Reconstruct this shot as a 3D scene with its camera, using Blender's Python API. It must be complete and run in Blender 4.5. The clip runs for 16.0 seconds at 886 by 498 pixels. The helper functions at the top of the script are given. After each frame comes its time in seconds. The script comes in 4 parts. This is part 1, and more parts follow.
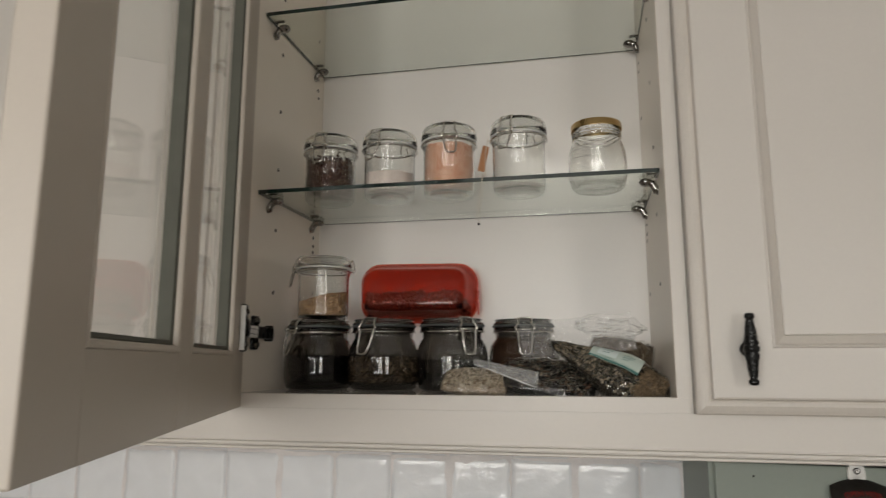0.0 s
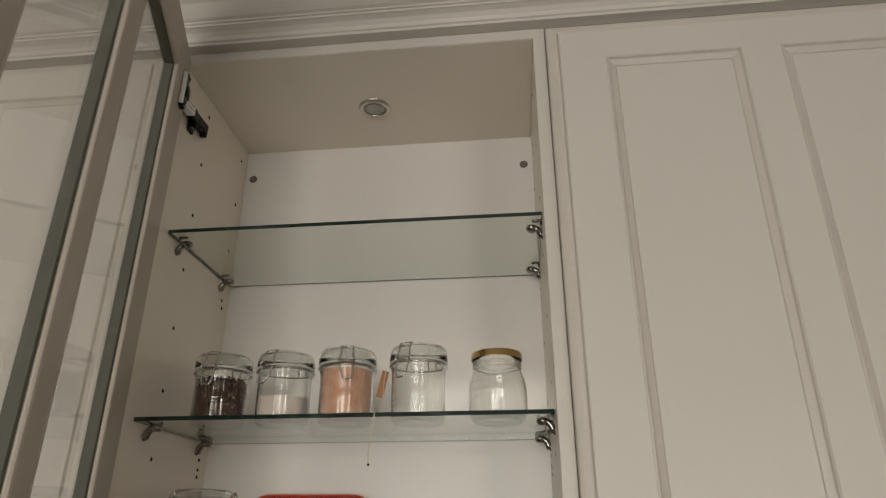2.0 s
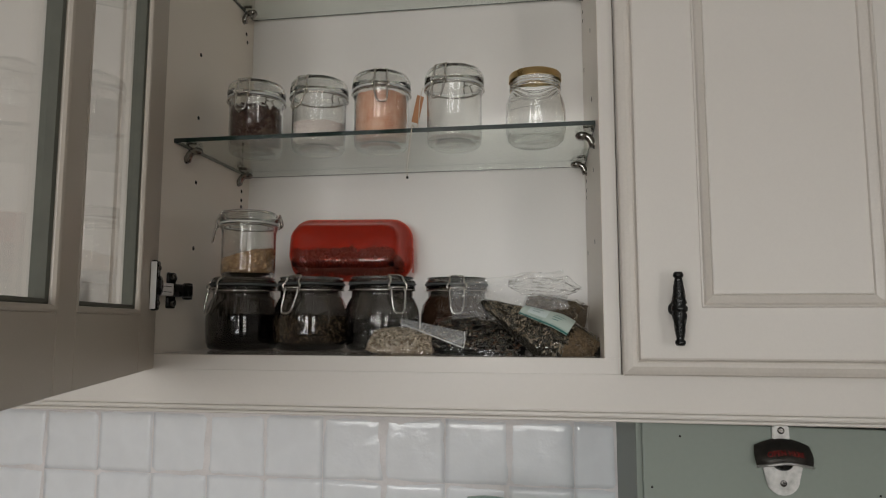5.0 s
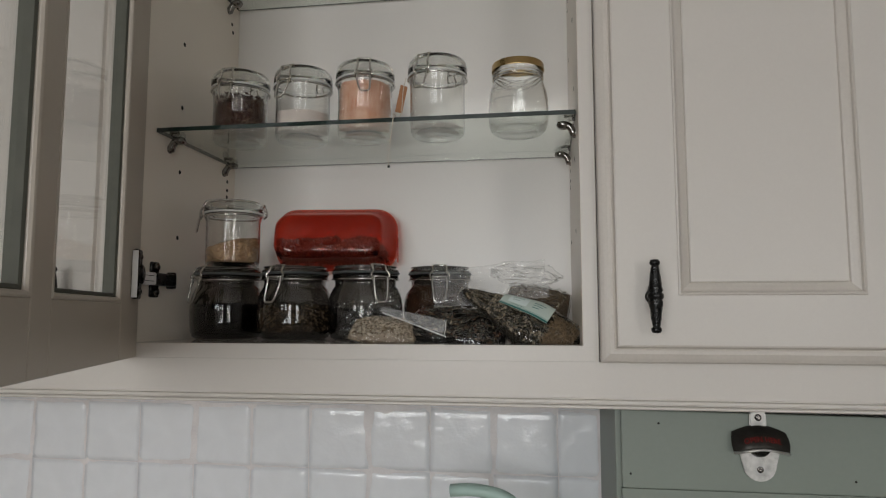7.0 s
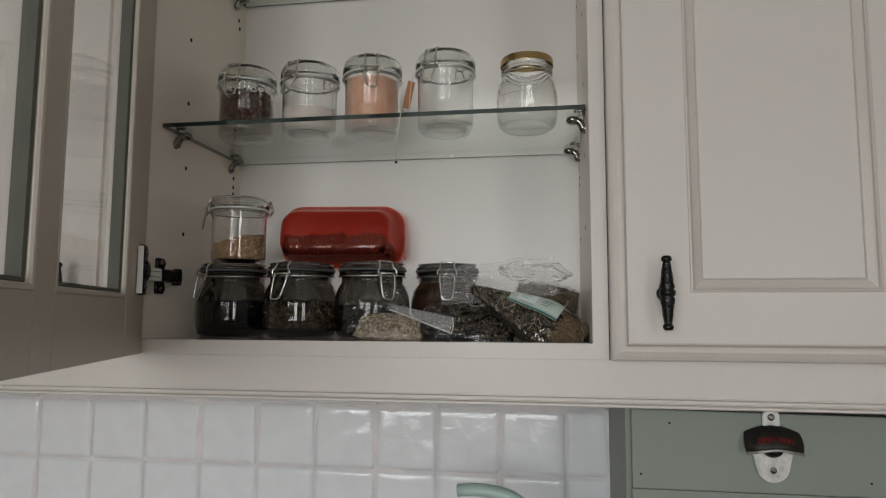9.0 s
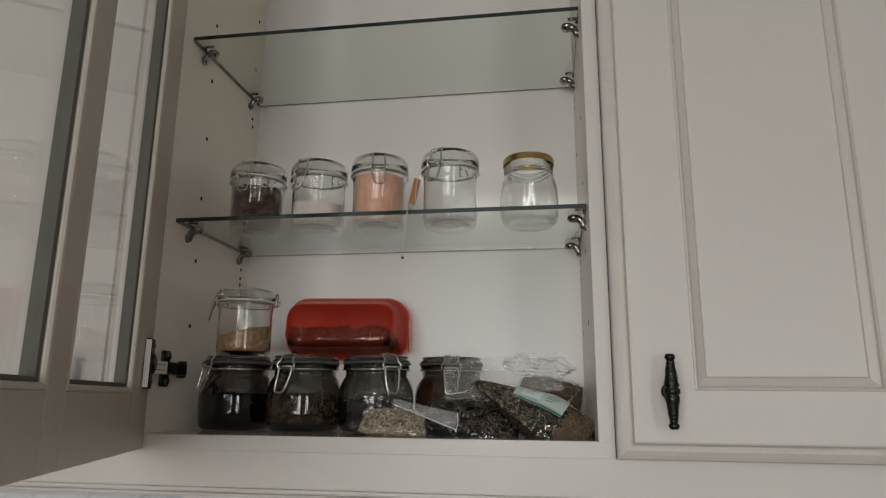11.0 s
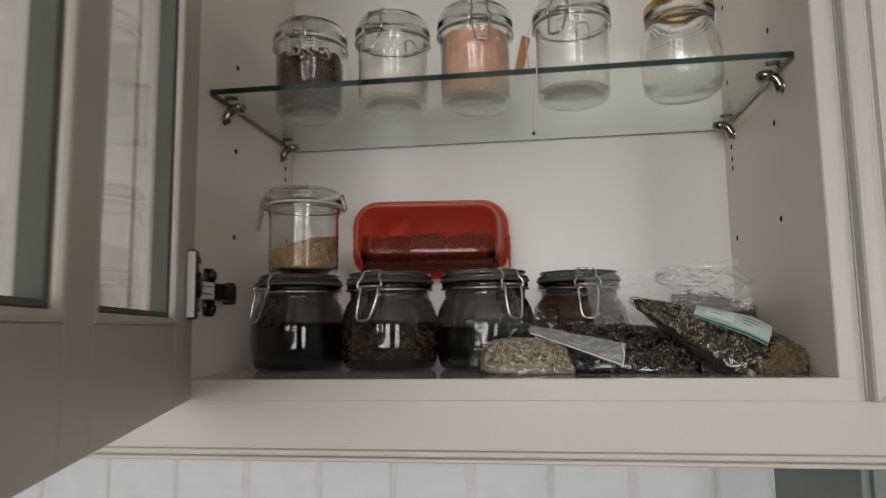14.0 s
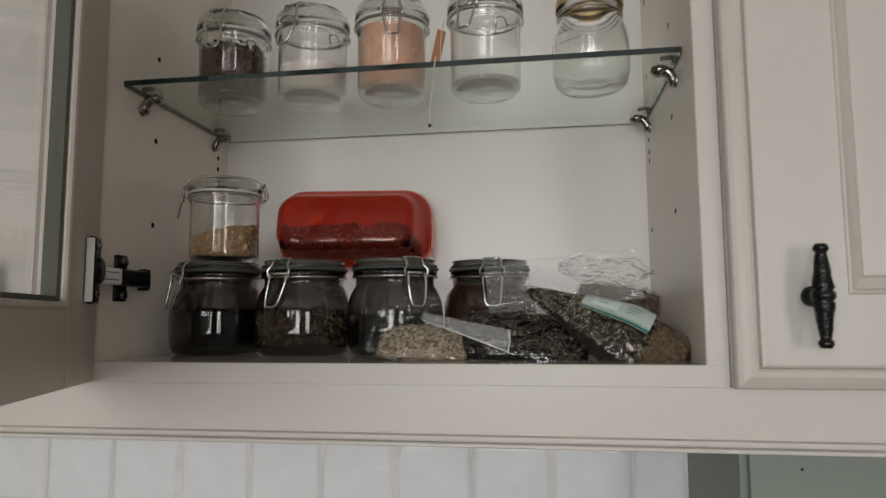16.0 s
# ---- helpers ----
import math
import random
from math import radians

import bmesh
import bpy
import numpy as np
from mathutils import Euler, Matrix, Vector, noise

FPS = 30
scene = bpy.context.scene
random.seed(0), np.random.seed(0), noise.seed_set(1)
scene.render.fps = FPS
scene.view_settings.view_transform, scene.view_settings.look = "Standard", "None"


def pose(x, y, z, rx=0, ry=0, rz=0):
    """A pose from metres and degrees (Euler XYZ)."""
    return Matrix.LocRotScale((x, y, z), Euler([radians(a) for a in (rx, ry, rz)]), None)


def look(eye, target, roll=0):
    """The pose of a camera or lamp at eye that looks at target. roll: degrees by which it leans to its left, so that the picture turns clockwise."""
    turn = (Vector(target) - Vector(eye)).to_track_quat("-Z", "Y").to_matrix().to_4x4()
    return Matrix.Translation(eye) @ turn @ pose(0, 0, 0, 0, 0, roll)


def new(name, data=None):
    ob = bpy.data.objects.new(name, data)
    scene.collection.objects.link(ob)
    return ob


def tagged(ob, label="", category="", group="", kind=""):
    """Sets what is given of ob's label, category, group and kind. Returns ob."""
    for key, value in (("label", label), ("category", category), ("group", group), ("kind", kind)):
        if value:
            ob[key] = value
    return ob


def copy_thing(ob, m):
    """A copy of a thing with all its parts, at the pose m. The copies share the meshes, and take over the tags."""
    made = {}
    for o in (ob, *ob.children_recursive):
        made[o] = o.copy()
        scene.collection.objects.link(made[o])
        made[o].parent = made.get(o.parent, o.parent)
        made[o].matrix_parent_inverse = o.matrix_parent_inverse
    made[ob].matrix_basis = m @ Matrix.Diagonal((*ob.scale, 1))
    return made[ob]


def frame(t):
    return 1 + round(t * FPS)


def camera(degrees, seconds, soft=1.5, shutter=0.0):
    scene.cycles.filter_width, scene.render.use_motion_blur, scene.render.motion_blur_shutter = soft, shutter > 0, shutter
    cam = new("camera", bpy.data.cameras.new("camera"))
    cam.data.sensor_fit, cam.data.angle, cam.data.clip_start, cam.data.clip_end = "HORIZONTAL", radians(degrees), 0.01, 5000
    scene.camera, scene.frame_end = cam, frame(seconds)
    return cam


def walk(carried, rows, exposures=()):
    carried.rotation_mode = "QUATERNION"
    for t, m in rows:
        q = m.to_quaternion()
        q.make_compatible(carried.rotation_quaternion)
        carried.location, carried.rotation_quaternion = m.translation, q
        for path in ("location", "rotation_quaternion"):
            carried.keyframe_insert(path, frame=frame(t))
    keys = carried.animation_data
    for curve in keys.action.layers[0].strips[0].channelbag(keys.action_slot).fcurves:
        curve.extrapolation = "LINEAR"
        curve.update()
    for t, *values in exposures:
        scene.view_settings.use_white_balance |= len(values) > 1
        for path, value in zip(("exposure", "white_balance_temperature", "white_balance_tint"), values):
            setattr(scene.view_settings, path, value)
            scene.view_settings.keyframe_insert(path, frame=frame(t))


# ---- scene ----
cam = camera(66.9, 16.0, soft=1.1, shutter=0.5)
PATH = [
    (0, (0.46, -0.841, 1.491), (0.058, 1.089, 1.823), 0.0),
    (0.5, (0.484, -0.832, 1.516), (0.193, 1.11, 1.894), -0.7),
    (1, (0.517, -0.84, 1.562), (0.314, 1.06, 2.153), -0.8),
    (1.5, (0.526, -0.832, 1.573), (0.36, 1.023, 2.303), -0.7),
    (2, (0.519, -0.831, 1.582), (0.313, 0.987, 2.388), 0.1),
    (2.5, (0.507, -0.823, 1.565), (0.275, 0.981, 2.397), 0.5),
    (3, (0.5, -0.801, 1.525), (0.227, 1.074, 2.166), 0.7),
    (3.5, (0.496, -0.789, 1.51), (0.214, 1.141, 1.954), 0.4),
    (4, (0.496, -0.791, 1.51), (0.208, 1.169, 1.788), 0.1),
    (4.2, (0.496, -0.792, 1.507), (0.208, 1.171, 1.76), 0.1),
    (6.3, (0.513, -0.79, 1.484), (0.193, 1.174, 1.682), -0.1),
    (6.5, (0.516, -0.791, 1.486), (0.196, 1.173, 1.688), -0.1),
    (7, (0.521, -0.791, 1.486), (0.225, 1.178, 1.679), -0.0),
    (7.5, (0.527, -0.789, 1.484), (0.237, 1.18, 1.674), -0.1),
    (8, (0.529, -0.792, 1.483), (0.249, 1.179, 1.677), 0.0),
    (8.5, (0.523, -0.794, 1.484), (0.248, 1.175, 1.703), 0.1),
    (9, (0.517, -0.781, 1.48), (0.204, 1.184, 1.679), 0.2),
    (9.5, (0.518, -0.784, 1.481), (0.208, 1.183, 1.669), 0.2),
    (10, (0.519, -0.791, 1.489), (0.183, 1.165, 1.741), 0.3),
    (10.2, (0.518, -0.8, 1.496), (0.182, 1.146, 1.812), 0.4),
    (12.3, (0.508, -0.793, 1.49), (0.253, 1.133, 1.968), 0.3),
    (12.5, (0.506, -0.778, 1.492), (0.215, 1.152, 1.929), 0.5),
    (13, (0.416, -0.703, 1.495), (0.054, 1.239, 1.807), 1.2),
    (13.5, (0.324, -0.645, 1.496), (-0.018, 1.308, 1.758), 0.5),
    (14, (0.327, -0.586, 1.495), (0.05, 1.382, 1.725), -0.8),
    (14.5, (0.377, -0.543, 1.487), (0.125, 1.432, 1.681), -0.9),
    (15, (0.39, -0.553, 1.489), (0.133, 1.423, 1.656), -0.3),
    (15.5, (0.402, -0.568, 1.488), (0.112, 1.404, 1.65), -0.4),
    (16, (0.432, -0.588, 1.49), (0.138, 1.38, 1.694), -0.3),
]
TINTS = [(0, -0.03, 6600, 10), (1.0, -0.17, 6800, 10), (2.5, -0.11, 6900, 10), (3.5, -0.17, 6600, 10), (4.2, -0.19, 6450, 10), (6.5, -0.23, 6230, 10), (10.2, -0.23, 6230, 10), (12.3, -0.22, 6330, 10), (14.0, 0.0, 6300, 10), (16.0, -0.08, 6300, 10)]
walk(cam, [(t, look(eye, target, roll)) for t, eye, target, roll in PATH], TINTS)

# ---- world and light ----
world = bpy.data.worlds.new("world")
scene.world = world
world.use_nodes = True
_n = world.node_tree.nodes
_sky = _n.new("ShaderNodeTexSky")
_sky.sky_type, _sky.sun_disc = "NISHITA", False
_sky.sun_elevation, _sky.sun_rotation = radians(28), radians(150)
world.node_tree.links.new(_sky.outputs[0], _n["Background"].inputs[0])
_n["Background"].inputs[1].default_value = 0.1

# room: x -1.7..2.5, y -2.9..0.302, z 0..2.43
RX0, RX1, RY0, RY1, RZ = -1.7, 2.5, -2.9, 0.302, 2.398
WIN = (-0.95, 0.80, 0.95, 2.1)          # window in the wall behind the camera: x0 x1 z0 z1
_day = bpy.data.lights.new("window_daylight", "AREA")
_day.shape, _day.size, _day.size_y, _day.energy, _day.color = "RECTANGLE", WIN[1] - WIN[0], WIN[3] - WIN[2], 48.0, (1.0, 0.99, 0.97)
_o = new("window_daylight", _day)
_o.matrix_world = look(((WIN[0] + WIN[1]) / 2, RY0 - 0.06, (WIN[2] + WIN[3]) / 2), ((WIN[0] + WIN[1]) / 2, 0, (WIN[2] + WIN[3]) / 2))
WE = (1.50, 2.15, 0.9, 2.1)             # second, narrower window in the same wall
_day = bpy.data.lights.new("side_daylight", "AREA")
_day.shape, _day.size, _day.size_y, _day.energy, _day.color = "RECTANGLE", WE[1] - WE[0], WE[3] - WE[2], 20.0, (1.0, 0.99, 0.97)
_o = new("side_daylight", _day)
_o.matrix_world = look(((WE[0] + WE[1]) / 2, RY0 - 0.06, (WE[2] + WE[3]) / 2), ((WE[0] + WE[1]) / 2, 0, (WE[2] + WE[3]) / 2))
_sun = bpy.data.lights.new("sun", "SUN")
_sun.energy, _sun.angle, _sun.color = 1.0, radians(12), (1, 0.95, 0.88)
new("sun", _sun).matrix_world = look((3, -6, 4), (3.2, 0, -2))


# ---- materials ----
def mat(name, color, rough=0.5, metal=0.0, var=0.06, scale=8.0, fine=120.0, bump=0.02, spec=0.5, rvar=0.08, **kw):
    """Painted or solid surface with two scales of variation, fine relief and uneven gloss."""
    m = bpy.data.materials.new(name)
    m.use_nodes = True
    n, l = m.node_tree.nodes, m.node_tree.links
    b = n["Principled BSDF"]
    tc = n.new("ShaderNodeTexCoord")
    a, f = n.new("ShaderNodeTexNoise"), n.new("ShaderNodeTexNoise")
    a.inputs["Scale"].default_value, f.inputs["Scale"].default_value = scale, fine
    a.inputs["Detail"].default_value = 5
    l.new(tc.outputs["Object"], a.inputs["Vector"]), l.new(tc.outputs["Object"], f.inputs["Vector"])
    mix = n.new("ShaderNodeMix")
    mix.data_type = "RGBA"
    dark = kw.get("dark", tuple(c * (1 - 2.2 * var) for c in color))
    light = kw.get("light", tuple(min(1, c * (1 + var)) for c in color))
    mix.inputs["A"].default_value, mix.inputs["B"].default_value = (*dark, 1), (*light, 1)
    add = n.new("ShaderNodeMath")
    add.operation = "MULTIPLY_ADD"
    l.new(f.outputs["Fac"], add.inputs[0])
    add.inputs[1].default_value = kw.get("finew", 0.3)
    l.new(a.outputs["Fac"], add.inputs[2])
    rmp = n.new("ShaderNodeMapRange")
    rmp.inputs["From Min"].default_value, rmp.inputs["From Max"].default_value = kw.get("lo", 0.2), kw.get("hi", 1.1)
    l.new(add.outputs[0], rmp.inputs["Value"])
    l.new(rmp.outputs[0], mix.inputs["Factor"])
    l.new(mix.outputs["Result"], b.inputs["Base Color"])
    rr = n.new("ShaderNodeMapRange")
    rr.inputs["To Min"].default_value, rr.inputs["To Max"].default_value = max(0.02, rough - rvar), min(1, rough + rvar)
    l.new(a.outputs["Fac"], rr.inputs["Value"]), l.new(rr.outputs[0], b.inputs["Roughness"])
    b.inputs["Metallic"].default_value, b.inputs["Specular IOR Level"].default_value = metal, spec
    if bump:
        bp = n.new("ShaderNodeBump")
        bp.inputs["Strength"].default_value, bp.inputs["Distance"].default_value = bump, kw.get("bdist", 0.002)
        l.new(add.outputs[0], bp.inputs["Height"]), l.new(bp.outputs[0], b.inputs["Normal"])
    return m


def clear(name, tint=(0.97, 0.98, 0.97), ior=1.5, rough=0.0, haze=0.0, bump=0.0, bscale=60.0):
    """Thin clear sheet: passes light straight on, and mirrors by Fresnel."""
    m = bpy.data.materials.new(name)
    m.use_nodes = True
    n, l = m.node_tree.nodes, m.node_tree.links
    n.remove(n["Principled BSDF"])
    tr, gl, lw, mx = n.new("ShaderNodeBsdfTransparent"), n.new("ShaderNodeBsdfGlossy"), n.new("ShaderNodeLayerWeight"), n.new("ShaderNodeMixShader")
    pw, fr = n.new("ShaderNodeMath"), n.new("ShaderNodeMath")
    pw.operation, fr.operation = "POWER", "MULTIPLY_ADD"
    r0 = ((ior - 1) / (ior + 1)) ** 2
    pw.inputs[1].default_value, fr.inputs[1].default_value, fr.inputs[2].default_value = 5.0, 1 - r0, r0
    l.new(lw.outputs["Facing"], pw.inputs[0]), l.new(pw.outputs[0], fr.inputs[0])
    tr.inputs[0].default_value = (*tint, 1)
    gl.inputs["Roughness"].default_value = rough
    base = tr.outputs[0]
    if haze:
        df, hz = n.new("ShaderNodeBsdfDiffuse"), n.new("ShaderNodeMixShader")
        df.inputs[0].default_value = (*[0.85 * t for t in tint], 1)
        hz.inputs[0].default_value = haze
        l.new(tr.outputs[0], hz.inputs[1]), l.new(df.outputs[0], hz.inputs[2])
        base = hz.outputs[0]
    if bump:
        tx, tc, bp = n.new("ShaderNodeTexNoise"), n.new("ShaderNodeTexCoord"), n.new("ShaderNodeBump")
        tx.inputs["Scale"].default_value, bp.inputs["Strength"].default_value, bp.inputs["Distance"].default_value = bscale, bump, 0.004
        l.new(tc.outputs["Object"], tx.inputs["Vector"]), l.new(tx.outputs["Fac"], bp.inputs["Height"])
        l.new(bp.outputs[0], gl.inputs["Normal"]), l.new(bp.outputs[0], lw.inputs["Normal"])
    l.new(fr.outputs[0], mx.inputs[0]), l.new(base, mx.inputs[1]), l.new(gl.outputs[0], mx.inputs[2])
    l.new(mx.outputs[0], n["Material Output"].inputs[0])
    return m


def solid_glass(name, color=(0.97, 0.985, 0.98), ior=1.45, rough=0.0, bump=0.15):
    m = mat(name, color, rough=rough + 0.02, var=0.0, bump=bump, rvar=0.02, scale=45, fine=60, bdist=0.0008)
    b = m.node_tree.nodes["Principled BSDF"]
    b.inputs["Transmission Weight"].default_value, b.inputs["IOR"].default_value = 1.0, ior
    return m


CREAM = mat("cream_paint", (0.60, 0.562, 0.512), 0.38, var=0.018, scale=5, fine=320, bump=0.04, finew=0.8, lo=0.3, hi=1.4)
MOULD = mat("aged_cream_paint", (0.565, 0.52, 0.465), 0.40, var=0.05, scale=18, fine=320, bump=0.05, finew=0.8, lo=0.3, hi=1.4)
CARCASS = mat("white_melamine", (0.76, 0.73, 0.685), 0.30, var=0.018, scale=3, fine=700, bump=0.03, finew=1.6, lo=0.5, hi=2.1, rvar=0.03)
SIDES = mat("cream_melamine", (0.79, 0.72, 0.63), 0.34, var=0.018, scale=3, fine=700, bump=0.03, finew=1.6, lo=0.5, hi=2.1, rvar=0.03)
# glossy cabinet floor, its base colour lowered for the shade of the jars
GLOSSY = mat("shaded_glossy_melamine", (0.60, 0.56, 0.51), 0.08, var=0.03, scale=2, fine=300, bump=0.01, rvar=0.03)
GLAZE = mat("white_glazed_tile", (0.83, 0.84, 0.855), 0.11, var=0.04, scale=22, fine=60, bump=0.38, bdist=0.004, rvar=0.06)
GROUT = mat("pinkish_grout", (0.80, 0.765, 0.755), 0.9, var=0.12, scale=20, fine=300, bump=0.3)
SAGE = mat("sage_paint", (0.228, 0.258, 0.220), 0.5, var=0.06, scale=5, fine=180, bump=0.05)
SAGE_PALE = mat("pale_sage_plastic", (0.42, 0.56, 0.50), 0.4, var=0.03, scale=10, bump=0.02)
IRON = mat("black_iron", (0.022, 0.022, 0.021), 0.27, 0.6, var=0.3, scale=90, fine=400, bump=0.5)
CHROME = mat("chrome", (0.66, 0.64, 0.61), 0.10, 1.0, var=0.05, scale=60, bump=0.03)
DARKMETAL = mat("burnished_metal", (0.20, 0.19, 0.18), 0.25, 1.0, var=0.2, scale=80, bump=0.05)
STEEL = mat("brushed_nickel", (0.62, 0.58, 0.53), 0.3, 1.0, var=0.08, scale=50, bump=0.05)
WORN = mat("worn_silver", (0.60, 0.59, 0.56), 0.5, 0.75, var=0.28, scale=70, fine=300, bump=0.25)
BRASS = mat("gold_lid_metal", (0.62, 0.44, 0.20), 0.28, 1.0, var=0.08, scale=30, bump=0.05)
BEAD = mat("grey_glazing_bead", (0.105, 0.105, 0.085), 0.65, spec=0.2, var=0.08, scale=30, bump=0.05)
EDGE = mat("green_glass_edge", (0.004, 0.018, 0.014), 0.12, var=0.2, scale=20, bump=0.0, spec=0.8)
PALESTEEL = mat("bright_steel", (0.86, 0.85, 0.83), 0.5, 0.3, var=0.05, scale=60, bump=0.05)
# same cream, darkened in its colour for the shade on the open door
SHADED_CREAM = mat("shaded_cream_paint", (0.49, 0.435, 0.37), 0.42, var=0.02, scale=5, fine=320, bump=0.04, finew=0.8, lo=0.3, hi=1.4)
PANE = clear("window_glass", (0.993, 0.995, 0.99))
SHELFGLASS = clear("shelf_glass", (0.905, 0.93, 0.905), 1.52)
JARGLASS = solid_glass("jar_glass")
REAR_EDGE = mat("grey_glass_edge", (0.10, 0.115, 0.10), 0.4, var=0.2, scale=20, bump=0.0)
RUBBER_DARK = mat("dark_grey_rubber", (0.075, 0.08, 0.078), 0.55, var=0.1, scale=40, bump=0.05)
PALE_RUBBER = mat("milky_rubber", (0.66, 0.66, 0.63), 0.5, var=0.05, scale=40, bump=0.05)
FILM = clear("plastic_film", (0.97, 0.97, 0.96), 1.6, 0.05, 0.004, 0.8, 75)
FILM_TOP = clear("crumpled_film", (0.965, 0.965, 0.955), 1.7, 0.06, 0.05, 1.0, 170)
FILM_LOOSE = clear("loose_film", (0.97, 0.97, 0.96), 1.6, 0.12, 0.14, 0.9, 90)
LIDGLASS = solid_glass("lid_glass", (0.90, 0.91, 0.895), 1.20, 0.0, 0.15)
THIN = solid_glass("pale_jar_glass", (0.94, 0.945, 0.93), 1.33, 0.0, 0.10)
for _m in (LIDGLASS, THIN):
    _m.node_tree.nodes["Principled BSDF"].inputs["Coat Weight"].default_value = 0.8
FILM_HAZY = clear("zip_bag_film", (0.95, 0.95, 0.94), 1.5, 0.25, 0.26, 0.4, 40)
TEA_BLACK = mat("black_tea", (0.006, 0.005, 0.0045), 0.85, var=0.4, scale=160, fine=500, bump=0.8, bdist=0.004, spec=0.08)
TEA_GREY = mat("grey_dried_herb", (0.020, 0.016, 0.013), 0.85, light=(0.11, 0.088, 0.066), var=0.6, scale=110, fine=330, bump=0.8, bdist=0.004, spec=0.08)
HERB = mat("dark_dried_herb", (0.010, 0.008, 0.006), 0.7, var=0.4, scale=140, fine=420, bump=0.8, bdist=0.004, spec=0.15, light=(0.030, 0.024, 0.015))
HERB_BROWN = mat("brown_ground_herb", (0.13, 0.088, 0.050), 0.8, var=0.3, scale=200, fine=500, bump=0.6, bdist=0.003)
ROOIBOS = mat("russet_tea", (0.11, 0.046, 0.018), 0.75, var=0.35, scale=170, fine=450, bump=0.8, bdist=0.004)
OATS = mat("pale_oat_flakes", (0.34, 0.27, 0.19), 0.85, var=0.25, scale=120, fine=350, bump=0.9, bdist=0.005)
SEEDS = mat("tan_grain", (0.30, 0.17, 0.08), 0.8, var=0.35, scale=200, fine=400, bump=0.9, bdist=0.004)
SALT = mat("off_white_salt", (0.52, 0.45, 0.40), 0.9, var=0.09, scale=60, fine=500, bump=0.3)
PINKSALT = mat("pink_salt", (0.46, 0.20, 0.11), 0.85, var=0.42, scale=55, fine=400, bump=0.4, light=(0.47, 0.315, 0.23), dark=(0.35, 0.15, 0.078), lo=0.42, hi=0.88)
PETALS = mat("dried_petals", (0.016, 0.007, 0.006), 0.8, spec=0.1, var=0.4, scale=150, fine=300, bump=0.9, bdist=0.006, light=(0.08, 0.035, 0.024))
BERRY = mat("dried_berries", (0.012, 0.003, 0.003), 0.7, spec=0.03, var=0.4, scale=80, fine=250, bump=0.4)
BIT_TAN = mat("tan_leaf_bits", (0.17, 0.115, 0.060), 0.7, var=0.3, scale=100, bump=0.1)
GRAIN = mat("pale_tan_grain", (0.46, 0.29, 0.14), 0.7, var=0.35, scale=160, fine=400, bump=0.3)
PETAL_BROWN = mat("brown_dried_petals", (0.13, 0.075, 0.042), 0.8, var=0.4, scale=150, fine=300, bump=0.4)
KRAFT = mat("orange_card_tag", (0.45, 0.21, 0.10), 0.8, var=0.08, scale=40, bump=0.1)
STRING = mat("pale_string", (0.62, 0.55, 0.45), 0.9, var=0.1, scale=200, bump=0.2)
LABEL = mat("pale_teal_label", (0.52, 0.60, 0.545), 0.45, var=0.04, scale=30, bump=0.02)
LABEL_WHITE = mat("white_label", (0.66, 0.74, 0.72), 0.45, var=0.03, scale=30, bump=0.02)
LABEL_DARK = mat("dark_teal_print", (0.03, 0.16, 0.14), 0.45, var=0.05, scale=30, bump=0.0)
RED_PRINT = mat("red_enamel", (0.25, 0.022, 0.02), 0.4, var=0.1, scale=60, bump=0.0)
WALL = mat("wall_paint", (0.21, 0.195, 0.175), 0.8, var=0.03, scale=2, fine=150, bump=0.05)
CEIL = mat("ceiling_paint", (0.76, 0.75, 0.72), 0.85, var=0.02, scale=2, fine=150, bump=0.05)
FLOOR = mat("floor_boards", (0.16, 0.12, 0.085), 0.5, var=0.15, scale=4, fine=80, bump=0.1)
WORKTOP = mat("worktop", (0.45, 0.38, 0.30), 0.4, var=0.12, scale=6, fine=60, bump=0.05)
HOLE = mat("dark_hole", (0.012, 0.010, 0.009), 0.9, var=0.1, bump=0.0)
LENS = mat("lamp_lens", (0.42, 0.41, 0.38), 0.22, var=0.1, scale=80, bump=0.1)

TAUPE = mat("taupe_plastic", (0.15, 0.125, 0.10), 0.5, scale=60, bump=0.02)
REDBOX = clear("red_translucent_plastic", (0.93, 0.46, 0.35), 1.5, 0.08, 0.13, 0.04, 25)
REDBOX.node_tree.nodes["Diffuse BSDF"].inputs[0].default_value = (0.56, 0.085, 0.048, 1)


# ---- mesh helpers ----
def link(name, bm, material, parent=None, label="", smooth=False):
    me = bpy.data.meshes.new(name)
    bmesh.ops.recalc_face_normals(bm, faces=bm.faces)
    bm.to_mesh(me)
    bm.free()
    for m in (material if isinstance(material, (list, tuple)) else [material]):
        me.materials.append(m)
    if smooth:
        for p in me.polygons:
            p.use_smooth = True
    ob = new(name, me)
    if parent is not None:
        ob.parent = parent
    if label:
        ob["label"] = label
    return ob


def part(name, bm, material, parent, label="", smooth=False):
    return link(name, bm, material, parent, label, smooth)


def thing(name, m, label, category, group="", kind=""):
    ob = new(name)
    ob.empty_display_size = 0.02
    ob.matrix_world = m
    return tagged(ob, label, category, group, kind)


